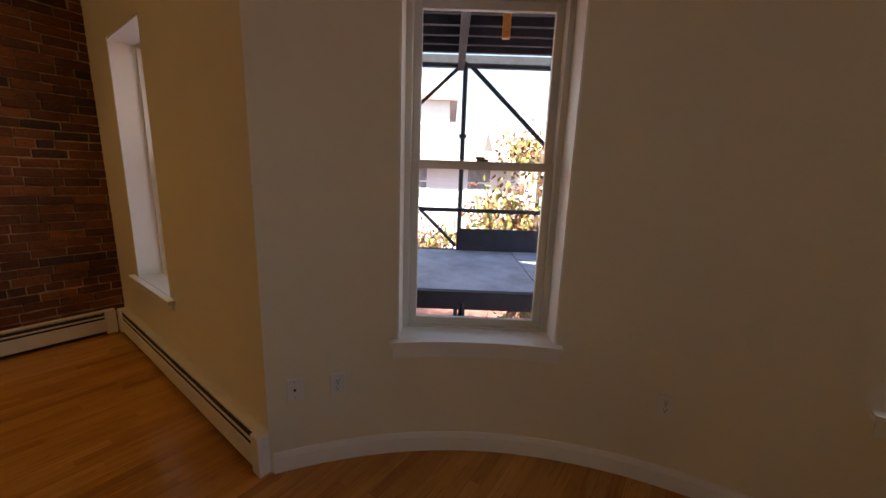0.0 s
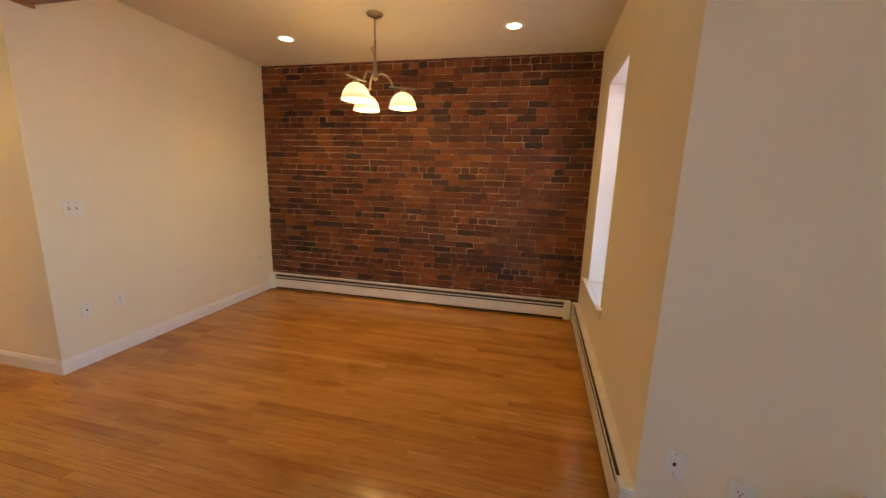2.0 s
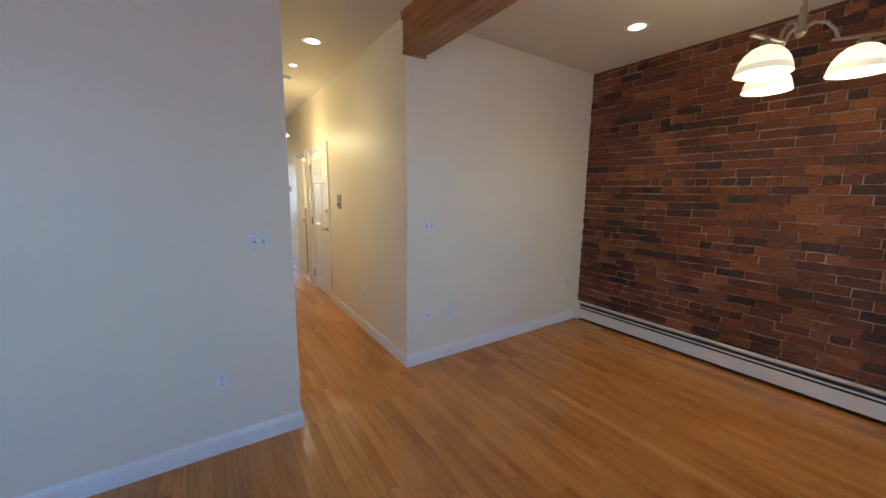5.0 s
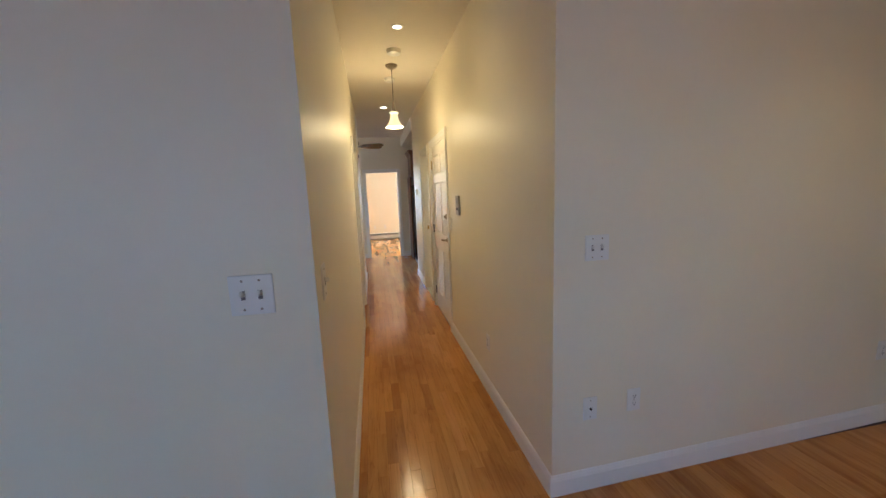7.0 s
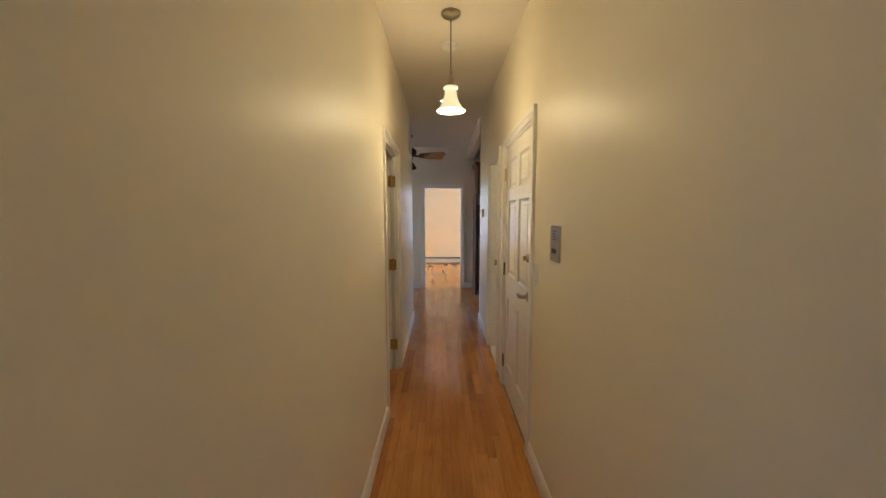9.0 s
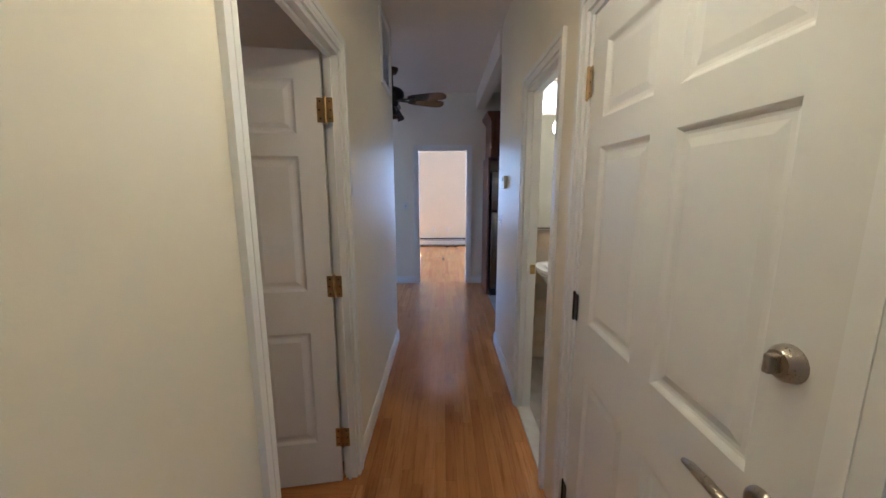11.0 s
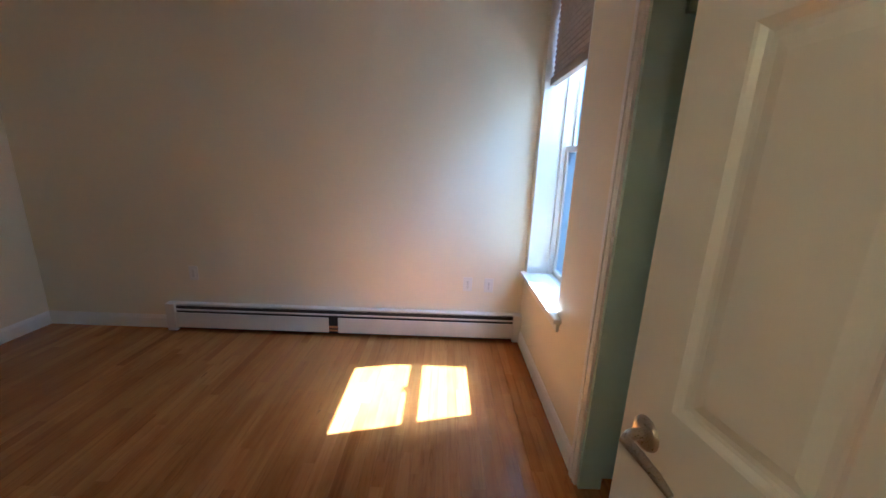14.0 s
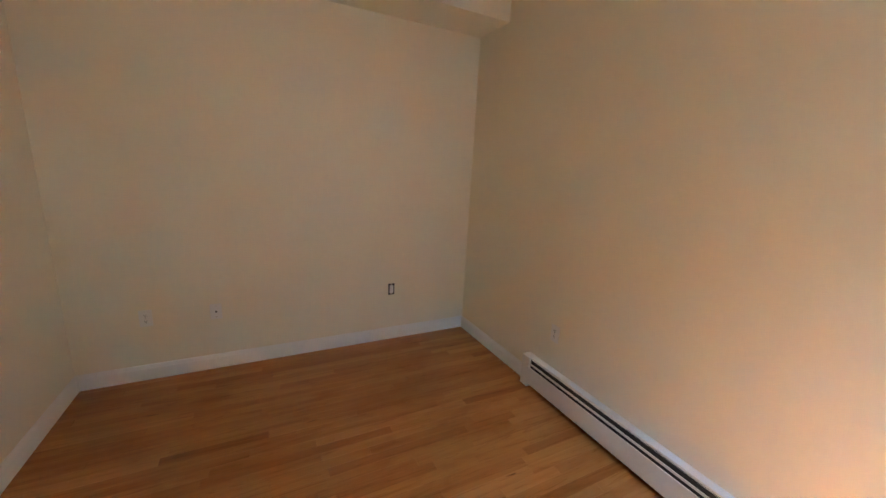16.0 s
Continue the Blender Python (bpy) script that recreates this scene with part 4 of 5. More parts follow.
part("body", boxed(-0.06, 0.06, 0, 0.028, -0.05, 0.05, bevel=0.005), IVORY, thermostat)
part("display", boxed(-0.03, 0.03, 0.027, 0.030, 0.008, 0.035), plain("grey_display", (0.45, 0.5, 0.45), 0.2), thermostat)
grille = thing("return_grille", "white-framed slatted return-air grille high on the wall", "vent", on_y_wall(HALL_L, 4.775, 2.22, 1))
bm = bmesh.new()
for s in (-1, 1):
    box(bm, *sorted((s * 0.20, s * 0.165)), 0, 0.016, 0, 0.50)
box(bm, -0.165, 0.165, 0, 0.016, 0, 0.035)
box(bm, -0.165, 0.165, 0, 0.016, 0.465, 0.50)
part("frame", bm, TRIM, grille)
# no duct is cut here; a near-black sheet gives the shade behind the slats
part("backing", boxed(-0.165, 0.165, 0.0005, 0.002, 0.035, 0.465), SLOT, grille)
slat = mesh_of("slat", moved(boxed(-0.165, 0.165, -0.001, 0.001, -0.008, 0.008), pose(0, 0, 0, 40)), ENAMEL)
for i in range(24):
    s = new("slat", slat)
    s.parent = grille
    s.location = (0, 0.008, 0.046 + i * 0.0178)

# ---- beam ----
beam = thing("ceiling_beam", "varnished fir box beam under the ceiling", "beam", kind="structure")
part("side_board", boxed(0.445, 0.465, FRONT_Y, -0.002, 2.53, CEIL, bevel=0.002), BEAM, beam)
part("side_board", boxed(0.615, 0.635, FRONT_Y, -0.002, 2.53, CEIL, bevel=0.002), BEAM, beam)
part("bottom_board", boxed(0.4655, 0.6145, FRONT_Y, -0.002, 2.531, 2.551), BEAM, beam)
part("top_trim", boxed(0.427, 0.4448, FRONT_Y, -0.002, 2.745, CEIL, bevel=0.003), BEAM, beam)
part("end_trim", boxed(0.437, 0.643, -0.022, -0.001, 2.512, 2.5298, bevel=0.002), BEAM, beam, "dark trim board at the beam's end")
for y in (-0.62, -1.25):
    part("hook", tube([(0.445, y, 2.70), (0.430, y, 2.70), (0.422, y, 2.688), (0.428, y, 2.676)], 0.0025, 6), STEEL, beam, "small steel hook")


# ---- lamps ----
for (cx, cy), scale in zip(CANS, (1, 1, 1, 0.55, 0.8)):
    can = thing("recessed_light", "lit recessed ceiling light with a white trim ring", "ceiling light", Matrix.Translation((cx, cy, CEIL)), "recessed lights")
    can.scale = (scale, scale, 1)
    part("trim_ring", lathe(((0.060, -0.001), (0.060, -0.006), (0.084, -0.007), (0.092, -0.002), (0.092, 0.0)), 32), TRIM, can, "", True)
    part("lamp_face", lathe(((0.0605, -0.002), (0.03, -0.0045), (0.0, -0.005)), 32), CAN_LIT, can, "glowing lamp face", True)
for sy, r in ((2.15, 0.068), (2.98, 0.060)):
    det = thing("smoke_detector", "round white ceiling smoke detector", "detector", Matrix.Translation((0.0, sy, CEIL)))
    part("base", lathe(((r, 0), (r, -0.012), (r * 0.96, -0.016)), 32), PLATE, det, "", True)
    part("cover", lathe(((r * 0.93, -0.014), (r * 0.9, -0.032), (r * 0.6, -0.040), (0.0, -0.041)), 32), PLATE, det, "", True)

BELL = ((0.018, 0.128), (0.034, 0.126), (0.056, 0.116), (0.082, 0.092), (0.100, 0.062), (0.109, 0.034))
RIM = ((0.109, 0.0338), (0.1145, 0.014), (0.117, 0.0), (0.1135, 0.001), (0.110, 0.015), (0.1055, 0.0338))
INSIDE = ((0.1055, 0.034), (0.096, 0.062), (0.078, 0.090), (0.053, 0.112), (0.018, 0.121))
chand = thing("chandelier", "three-light nickel chandelier with white glass bell shades, lit", "chandelier", Matrix.Translation((CHANDELIER.x, CHANDELIER.y, 0)))
part("canopy", lathe(((0.068, CEIL), (0.068, CEIL - 0.008), (0.055, CEIL - 0.022), (0.02, CEIL - 0.030), (0.0, CEIL - 0.031)), 28), NICKEL, chand, "", True)
for i in range(6):
    link = [(0.009 * math.cos(a) * (i % 2), 0.009 * math.cos(a) * ((i + 1) % 2), CEIL - 0.045 - 0.028 * i + 0.019 * math.sin(a)) for a in [2 * math.pi * k / 12 for k in range(13)]]
    part("chain_link", tube(link, 0.0025, 6), NICKEL, chand, "", True)
part("cord", tube([(0.004, 0.0, CEIL - 0.03), (0.03, 0.02, CEIL - 0.10), (-0.03, -0.01, CEIL - 0.15), (0.045, 0.01, CEIL - 0.20), (-0.035, 0.015, CEIL - 0.27), (0.0, 0.0, CEIL - 0.33)], 0.003, 6), CORD, chand, "dark looped cord", True)
part("stem", tube([(0, 0, 2.60), (0, 0, 2.32)], 0.009, 12), NICKEL, chand, "", True)
part("stem_sleeve", lathe(((0.0, 2.44), (0.014, 2.44), (0.016, 2.42), (0.016, 2.36), (0.024, 2.34), (0.024, 2.31), (0.012, 2.295), (0.0, 2.29)), 20), NICKEL, chand, "", True)
for a in SHADE_TURNS:
    m = pose(0, 0, 0, 0, 0, a)
    arm = moved(tube([(0.01, 0, 2.33), (0.05, 0, 2.355), (0.095, 0, 2.345), (0.13, 0, 2.305), (0.145, 0, 2.262)], 0.0085, 8), m)
    arm_ob = part("arm", arm, NICKEL, chand, "", True)
    part("cross_bar", moved(boxed(0.12, 0.35, -0.011, 0.011, 2.252, 2.263, bevel=0.002), m), NICKEL, arm_ob)
    part("socket", moved(lathe(((0.011, 2.258), (0.011, 2.245), (0.024, 2.238), (0.026, 2.218), (0.0, 2.215)), 20), m @ pose(0.235, 0, 0)), NICKEL, arm_ob, "", True)
    bell = m @ pose(0.235, 0, 2.092)
    sh = part("shade", moved(lathe(BELL, 32), bell), SHADE_LIT, chand, "frosted white glass bell shade, glowing", True)
    inner = part("shade_inside", moved(lathe(INSIDE, 32), bell), SHADE_LIT, sh, "", True)
    # the rim's dimmer glow is put in by its own material
    rim = part("shade_rim", moved(lathe(RIM, 32), bell), SHADE_RIM, sh, "lower rim of the glass shade, set to glow less", True)
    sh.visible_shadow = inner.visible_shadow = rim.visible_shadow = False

pend = thing("pendant_lamp", "small nickel pendant with a flared white glass shade, lit", "pendant lamp", Matrix.Translation((PENDANT.x, PENDANT.y, 0)))
part("canopy", lathe(((0.064, CEIL), (0.064, CEIL - 0.006), (0.058, CEIL - 0.018), (0.035, CEIL - 0.034), (0.010, CEIL - 0.042), (0.0, CEIL - 0.042)), 28), NICKEL, pend, "", True)
part("cord", tube([(0, 0, CEIL - 0.04), (0, 0, 2.43)], 0.0035, 8), CORD, pend, "", True)
part("socket", lathe(((0.004, 2.45), (0.012, 2.44), (0.014, 2.40), (0.021, 2.39), (0.021, 2.37), (0.026, 2.355), (0.026, 2.335), (0.0, 2.335)), 20), NICKEL, pend, "", True)
sh = part("shade", lathe(((0.024, 2.345), (0.047, 2.338), (0.050, 2.325), (0.036, 2.318), (0.040, 2.285), (0.052, 2.245), (0.076, 2.205), (0.098, 2.185), (0.094, 2.184), (0.073, 2.202), (0.048, 2.243), (0.036, 2.285), (0.030, 2.32)), 32), SHADE_LIT, pend, "flared white glass shade, glowing", True)
sh.visible_shadow = False

# ---- ceiling fan ----
fan = thing("ceiling_fan", "dark bronze ceiling fan with spotlight heads, at rest", "ceiling fan", Matrix.Translation((-0.60, 6.2, 0)))
part("canopy", lathe(((0.075, CEIL), (0.075, CEIL - 0.02), (0.05, CEIL - 0.06), (0.018, CEIL - 0.07)), 24), BRONZE, fan, "", True)
part("rod", tube([(0, 0, CEIL - 0.05), (0, 0, 2.58)], 0.013, 12), BRONZE, fan, "", True)
part("motor", lathe(((0.0, 2.61), (0.06, 2.60), (0.11, 2.575), (0.135, 2.54), (0.135, 2.50), (0.115, 2.465), (0.07, 2.44), (0.06, 2.40), (0.045, 2.385), (0.0, 2.385)), 32), BRONZE, fan, "", True)
for i, a in enumerate((-16, 24, 94, 166, 238)):
    outline = ((0.20, 0.045), (0.26, 0.062), (0.45, 0.075), (0.57, 0.075), (0.62, 0.056), (0.64, 0.020))
    bm = bmesh.new()
    ring = list(outline) + [(x, -w) for x, w in reversed(outline)]
    lo = [bm.verts.new((x, y, -0.003)) for x, y in ring]
    hi = [bm.verts.new((x, y, 0.003)) for x, y in ring]
    bm.faces.new(lo[::-1])
    bm.faces.new(hi)
    for k in range(len(ring)):
        bm.faces.new((lo[k], lo[(k + 1) % len(ring)], hi[(k + 1) % len(ring)], hi[k]))
    blade = part("blade", moved(bm, pose(0, 0, 2.465, 0, 0, a) @ pose(0, 0, 0, -17)), BLADE, fan)
    bracket = moved(boxed(0.09, 0.28, -0.018, 0.018, -0.010, -0.004, bevel=0.002), pose(0, 0, 2.465, 0, 0, a) @ pose(0, 0, 0, -17))
    part("blade_bracket", bracket, BRONZE, blade)
for a in (-75, 45, 165):
    head = moved(lathe(((0.0, 0.075), (0.022, 0.07), (0.028, 0.03), (0.040, -0.02), (0.044, -0.05), (0.036, -0.05), (0.0, -0.02)), 20), pose(0.10 * math.cos(radians(a)), 0.10 * math.sin(radians(a)), 2.30) @ pose(0, 0, 0, 0, 0, a) @ pose(0, 0, 0, 0, -28, 0))
    part("spot_head", head, BRONZE, fan, "small bronze spotlight head", True)
    part("spot_arm", tube([(0.02 * math.cos(radians(a)), 0.02 * math.sin(radians(a)), 2.39), (0.06 * math.cos(radians(a)), 0.06 * math.sin(radians(a)), 2.385), (0.08 * math.cos(radians(a)), 0.08 * math.sin(radians(a)), 2.36)], 0.008, 8), BRONZE, fan, "", True)

# ---- kitchen ----
fridge = thing("refrigerator", "stainless top-freezer refrigerator with black sides", "refrigerator", Matrix.Translation((0.985, 6.62, 0)))
part("body", boxed(-0.36, 0.36, 0.07, 0.66, 0.02, 1.67, bevel=0.008), BLACK, fridge, "black cabinet")
for z0, z1 in ((0.10, 1.15), (1.165, 1.68)):
    d = part("door", boxed(-0.365, 0.365, 0.0, 0.068, z0, z1, bevel=0.018), SHADED_STEEL, fridge, "stainless door", True)
    hz = (z0 + 0.35, z1 - 0.06) if z0 < 1 else (z0 + 0.05, z0 + 0.36)
    part("handle", tube([(0.31, -0.002, hz[0]), (0.31, -0.045, hz[0] + 0.03), (0.31, -0.045, hz[1] - 0.03), (0.31, -0.002, hz[1])], 0.012, 10), STEEL, d, "", True)
part("base_grille", boxed(-0.355, 0.355, 0.02, 0.07, 0.0, 0.095), BLACK, fridge)
upper = thing("wall_cabinet", "dark cherry cabinet with crown above the refrigerator", "cabinet", Matrix.Translation((0.985, 6.70, 1.86)))
part("body", boxed(-0.38, 0.38, 0.02, 0.60, 0, 0.44), CABINET, upper)
for s in (-1, 1):
    d = part("door", boxed(*sorted((s * 0.005, s * 0.375)), 0.0, 0.02, 0.005, 0.435, bevel=0.003), CABINET, upper)
    part("door_panel", boxed(*sorted((s * 0.065, s * 0.315)), -0.004, 0.0, 0.065, 0.375, bevel=0.0035), CABINET, d)
bm = bmesh.new()
crown = ((0, 0.44), (0, 0.46), (0.02, 0.49), (0.055, 0.54), (0.06, 0.57))
rowa = [bm.verts.new((-0.38 - o, -o, u)) for o, u in crown] + [bm.verts.new((-0.38, 0.02, 0.57)), bm.verts.new((-0.38, 0.02, 0.44))]
rowb = [bm.verts.new((0.38 + o, -o, u)) for o, u in crown] + [bm.verts.new((0.38, 0.02, 0.57)), bm.verts.new((0.38, 0.02, 0.44))]
for k in range(len(rowa) - 1):
    bm.faces.new((rowa[k], rowb[k], rowb[k + 1], rowa[k + 1]))
bm.faces.new(rowa)
bm.faces.new(rowb[::-1])
for k in range(len(crown) - 1):
    o0, u0 = crown[k]
    o1, u1 = crown[k + 1]
    bm.faces.new([bm.verts.new(p) for p in ((-0.38 - o0, -o0, u0), (-0.38 - o1, -o1, u1), (-0.38 - o1, 0.58, u1), (-0.38 - o0, 0.58, u0))])
part("crown", bm, CABINET, upper, "dark crown moulding")
side = thing("cabinet_side_panel", "tall dark cherry end panel beside the refrigerator", "panel", Matrix.Translation((0.585, 6.70, 0)))
part("board", boxed(-0.009, 0.009, 0, 0.60, 0, 1.86), CABINET, side)
part("edge_strip", boxed(-0.012, 0.012, -0.014, 0.0, 0, 1.86, bevel=0.003), CABINET, side)


def tile_floor(name, label, x0, x1, y0, y1, size):
    floor = thing(name, label, "floor", kind="structure")
    part("grout", boxed(x0, x1, y0, y1, -0.011, -0.003), plain(name + "_grout", (0.30, 0.27, 0.22), 0.9), floor)
    meshes = {}
    y = y0
    while y < y1 - 0.01:
        x, l = x0, min(size, y1 - y)
        while x < x1 - 0.01:
            w = min(size, x1 - x)
            key = (round(w, 3), round(l, 3))
            if key not in meshes:
                meshes[key] = mesh_of("tile", boxed(0.002, w - 0.002, 0.002, l - 0.002, -0.004, 0.001, bevel=0.001), STONE)
            ob = new("tile", meshes[key])
            ob.parent, ob.location = floor, (x, y, 0)
            x += size
        y += size
    return floor


tile_floor("floor_kitchen", "grey-beige stone tile kitchen floor", 0.60, 2.9, 5.1, 7.3, 0.305)
tile_floor("floor_bath", "grey-beige stone tile bathroom floor", 0.478, 2.3, 3.32, 4.80, 0.305)

# ---- bathroom ----
SINK = Vector((1.05, 4.80, 0))
sink = thing("pedestal_sink", "white porcelain pedestal sink with curved rim", "sink", Matrix.Translation(SINK))
bm = bmesh.new()
outer, N = [], 32


def basin_edge(scale, z, dip=0.0):
    pts = []
    for i in range(N):
        a = 2 * math.pi * i / N
        c, s = math.cos(a), math.sin(a)
        x = 0.345 * scale * math.copysign(abs(c) ** 0.6, c)
        y = -0.23 + 0.225 * scale * math.copysign(abs(s) ** 0.6, s)
        pts.append(bm.verts.new((x, y, z)))
    return pts


rings = [basin_edge(s, z) for s, z in ((0.30, 0.62), (0.55, 0.66), (0.78, 0.74), (0.86, 0.80), (0.95, 0.815), (0.96, 0.83), (1.0, 0.84), (1.0, 0.865), (0.97, 0.87), (0.80, 0.866), (0.74, 0.855), (0.64, 0.79), (0.35, 0.75), (0.05, 0.745))]
for a, b in zip(rings, rings[1:]):
    for i in range(N):
        bm.faces.new((a[i], a[(i + 1) % N], b[(i + 1) % N], b[i]))
bm.faces.new(rings[-1])
bm.faces.new(rings[0][::-1])
part("basin", bm, PORCELAIN, sink, "", True)
part("pedestal", moved(lathe(((0.125, 0.0), (0.125, 0.03), (0.10, 0.06), (0.066, 0.20), (0.058, 0.45), (0.072, 0.60), (0.10, 0.66)), 28, True), pose(0, -0.20, 0)), PORCELAIN, sink, "", True)
part("overflow", moved(lathe(((0.0, 0.003), (0.010, 0.003), (0.012, 0.0)), 16), pose(0, -0.066, 0.82, 60)), NICKEL, sink)
tap = thing("faucet", "two-handled nickel faucet with a high curved spout", "faucet", Matrix.Translation(SINK + Vector((-0.02, -0.055, 0.866))))
part("base", boxed(-0.085, 0.085, -0.022, 0.022, 0, 0.014, bevel=0.005), NICKEL, tap)
part("spout", tube([(0, 0, 0.01), (0, 0, 0.12), (0, -0.015, 0.155), (0, -0.05, 0.175), (0, -0.09, 0.16), (0, -0.105, 0.125)], 0.011, 12), NICKEL, tap, "", True)
for s in (-1, 1):
    h = part("tap_body", moved(lathe(((0.022, 0.01), (0.017, 0.03), (0.013, 0.06), (0.016, 0.075), (0.0, 0.085)), 18), pose(s * 0.06, 0, 0)), NICKEL, tap, "", True)
    part("tap_lever", tube([(s * 0.06, 0, 0.075), (s * 0.09, -0.005, 0.08), (s * 0.125, -0.008, 0.076)], [0.008, 0.006, 0.005], 8), NICKEL, h, "", True)
trap = thing("drain_trap", "dark metal drain trap and pipe under the sink", "pipe", Matrix.Translation(SINK))
part("pipe", tube([(-0.14, 0, 0.50), (-0.14, -0.10, 0.50), (-0.13, -0.13, 0.47), (-0.10, -0.15, 0.50), (-0.09, -0.15, 0.64)], 0.019, 12), BRONZE, trap, "", True)
part("escutcheon", moved(lathe(((0.0, 0.01), (0.03, 0.008), (0.036, 0)), 20), pose(-0.14, -0.001, 0.50, 90)), STEEL, trap, "", True)
mirror = thing("bathroom_mirror", "frameless wall mirror with a thin metal channel", "mirror", Matrix.Translation((1.0, 4.78, 1.15)))
part("glass", boxed(-0.36, 0.36, -0.006, 0.0, 0.0, 0.88, bevel=0.001), MIRROR, mirror)
part("channel", boxed(-0.362, 0.362, -0.010, 0.0, -0.012, 0.0), NICKEL, mirror)
part("channel", boxed(-0.362, 0.362, -0.010, 0.0, 0.88, 0.892), NICKEL, mirror)
vanity = thing("vanity_light", "three-shade nickel vanity light over the mirror, lit", "wall light", Matrix.Translation((1.0, 4.78, 2.22)))
part("back_plate", boxed(-0.09, 0.09, -0.02, 0.0, -0.05, 0.05, bevel=0.01), NICKEL, vanity)
part("rail", tube([(-0.27, -0.085, 0.02), (-0.20, -0.09, 0.045), (-0.10, -0.09, 0.0), (0, -0.09, 0.03), (0.10, -0.09, 0.0), (0.20, -0.09, 0.045), (0.27, -0.085, 0.02)], 0.009, 10), NICKEL, vanity, "", True)
for x in (-0.2, 0.0, 0.2):
    s = part("shade", moved(lathe(((0.025, 0.0), (0.045, -0.03), (0.062, -0.09), (0.075, -0.15), (0.071, -0.15), (0.040, -0.03), (0.022, -0.004)), 24), pose(x, -0.09, 0.01)), VANITY_LIT, vanity, "white glass shade, glowing", True)
    s.visible_shadow = False
tiles = thing("bath_wall_tiles", "beige stone tile wainscot behind the sink", "wall tiles", kind="structure")
tmesh = mesh_of("tile", boxed(0.0015, 0.1985, 0.788 - 0.8, 0.8 - 0.8, 0.0015, 0.1435, bevel=0.0015), TILE)
part("grout", boxed(0.566, 2.3, 4.793, 4.7995, 0, 1.13), plain("bath_grout", (0.5, 0.42, 0.32), 0.9), tiles)
for r in range(7):
    for c in range(7):
        ob = new("tile", tmesh)
        ob.parent, ob.location = tiles, (0.567 + c * 0.2 + 0.1 * (r % 2) * (c > 0), 4.797, r * 0.145 + 0.1)

setting("threshold_bath", boxed(0.478, 0.5645, 3.474, 4.061, 0.0, 0.014, bevel=0.004), plain("marble_saddle", (0.62, 0.58, 0.50), 0.3, vary=0.12, scale=9), "pale stone threshold at the bathroom door", "threshold")

# ---- closet ----
cable = thing("black_cable", "loose black cable on the closet floor", "cable", Matrix.Translation((-1.72, 3.82, 0.006)))
part("cord", tube([(0.30 * math.cos(a) * (1 - a / 30), 0.12 * math.sin(a) * (1 - a / 30), 0.004 + 0.006 * (k % 3)) for k, a in enumerate([i * 0.35 for i in range(36)])], 0.005, 6), BLACK, cable, "", True)
hooks = thing("hook_board", "pale green board with pegs in the closet", "hook board", Matrix.Translation((-2.03, 3.99, 1.98)) @ Matrix.Rotation(radians(90), 4, "Z"))
part("board", boxed(-0.27, 0.27, -0.02, 0.0, -0.05, 0.05, bevel=0.003), GREEN, hooks)
for i in range(6):
    part("peg", tube([(-0.225 + i * 0.09, -0.02, 0), (-0.225 + i * 0.09, -0.045, 0.004), (-0.225 + i * 0.09, -0.05, 0.014)], 0.005, 8), NICKEL, hooks, "", True)

# ---- outside the bow front: scaffold balcony, tree, houses ----
OUT, SIDE = Vector((0.562, -0.827)), Vector((-0.827, -0.562))
EYE = Vector((-1.356, -2.997))


def out(u, v, z):
    """A point outside: u to the side, v outward from the middle of the room's bow."""
    p = EYE + SIDE * u + OUT * v
    return Vector((p.x, p.y, z))


balcony = thing("scaffold_balcony", "dark iron scaffold balcony with plywood deck", "balcony", kind="structure")
DECK = 0.50
deck_m = Matrix.Translation(out(0, 0, 0)) @ Matrix(((SIDE.x, OUT.x, 0, 0), (SIDE.y, OUT.y, 0, 0), (0, 0, 1, 0), (0, 0, 0, 1)))
for i in range(3):
    part("deck_sheet", moved(boxed(-2.4 + i * 1.62, -0.79 + i * 1.62, 3.05, 4.85, DECK - 0.03, DECK - 0.004 * (i % 2)), deck_m), PLYWOOD, balcony, "weathered plywood sheet with a bluish sky tint")
bm = bmesh.new()
box(bm, -2.5, 2.5, 2.98, 3.05, DECK - 0.16, DECK + 0.0)
part("edge_beam", moved(bm, deck_m), IRON, balcony)
part("edge_beam", moved(boxed(-2.5, 2.5, 4.86, 4.93, DECK - 0.16, DECK), deck_m), IRON, balcony)
part("kick_panel", moved(boxed(0.12, 2.5, 4.84, 4.86, DECK, DECK + 0.30), deck_m), IRON, balcony, "dark kick panel")
for u in (-2.35, 0.12, 2.35):
    part("post", tube([out(u, 4.9, -3.3), out(u, 4.9, 2.95)], 0.03, 10), IRON, balcony, "", True)
    part("post_collar", tube([out(u, 4.9, 1.98), out(u, 4.9, 2.03)], 0.05, 12), IRON, balcony, "", True)
    part("post", tube([out(u, 3.0, -3.3), out(u, 3.0, DECK - 0.1)], 0.03, 10), IRON, balcony, "", True)
part("guard_rail", tube([out(-2.4, 4.9, 1.04), out(2.4, 4.9, 1.04)], 0.028, 10), IRON, balcony, "", True)
part("brace", tube([out(0.2, 4.9, 2.85), out(2.3, 4.9, 0.9)], 0.028, 10), IRON, balcony, "", True)
part("brace", tube([out(0.05, 4.9, 2.85), out(-1.3, 4.9, 1.6)], 0.022, 10), IRON, balcony, "", True)
part("brace", tube([out(0.08, 4.9, 0.55), out(-0.9, 4.9, 1.5)], 0.022, 10), IRON, balcony, "", True)
part("brace", tube([out(0.9, 3.0, DECK - 0.1), out(1.6, 4.9, -1.2)], 0.025, 10), IRON, balcony, "", True)
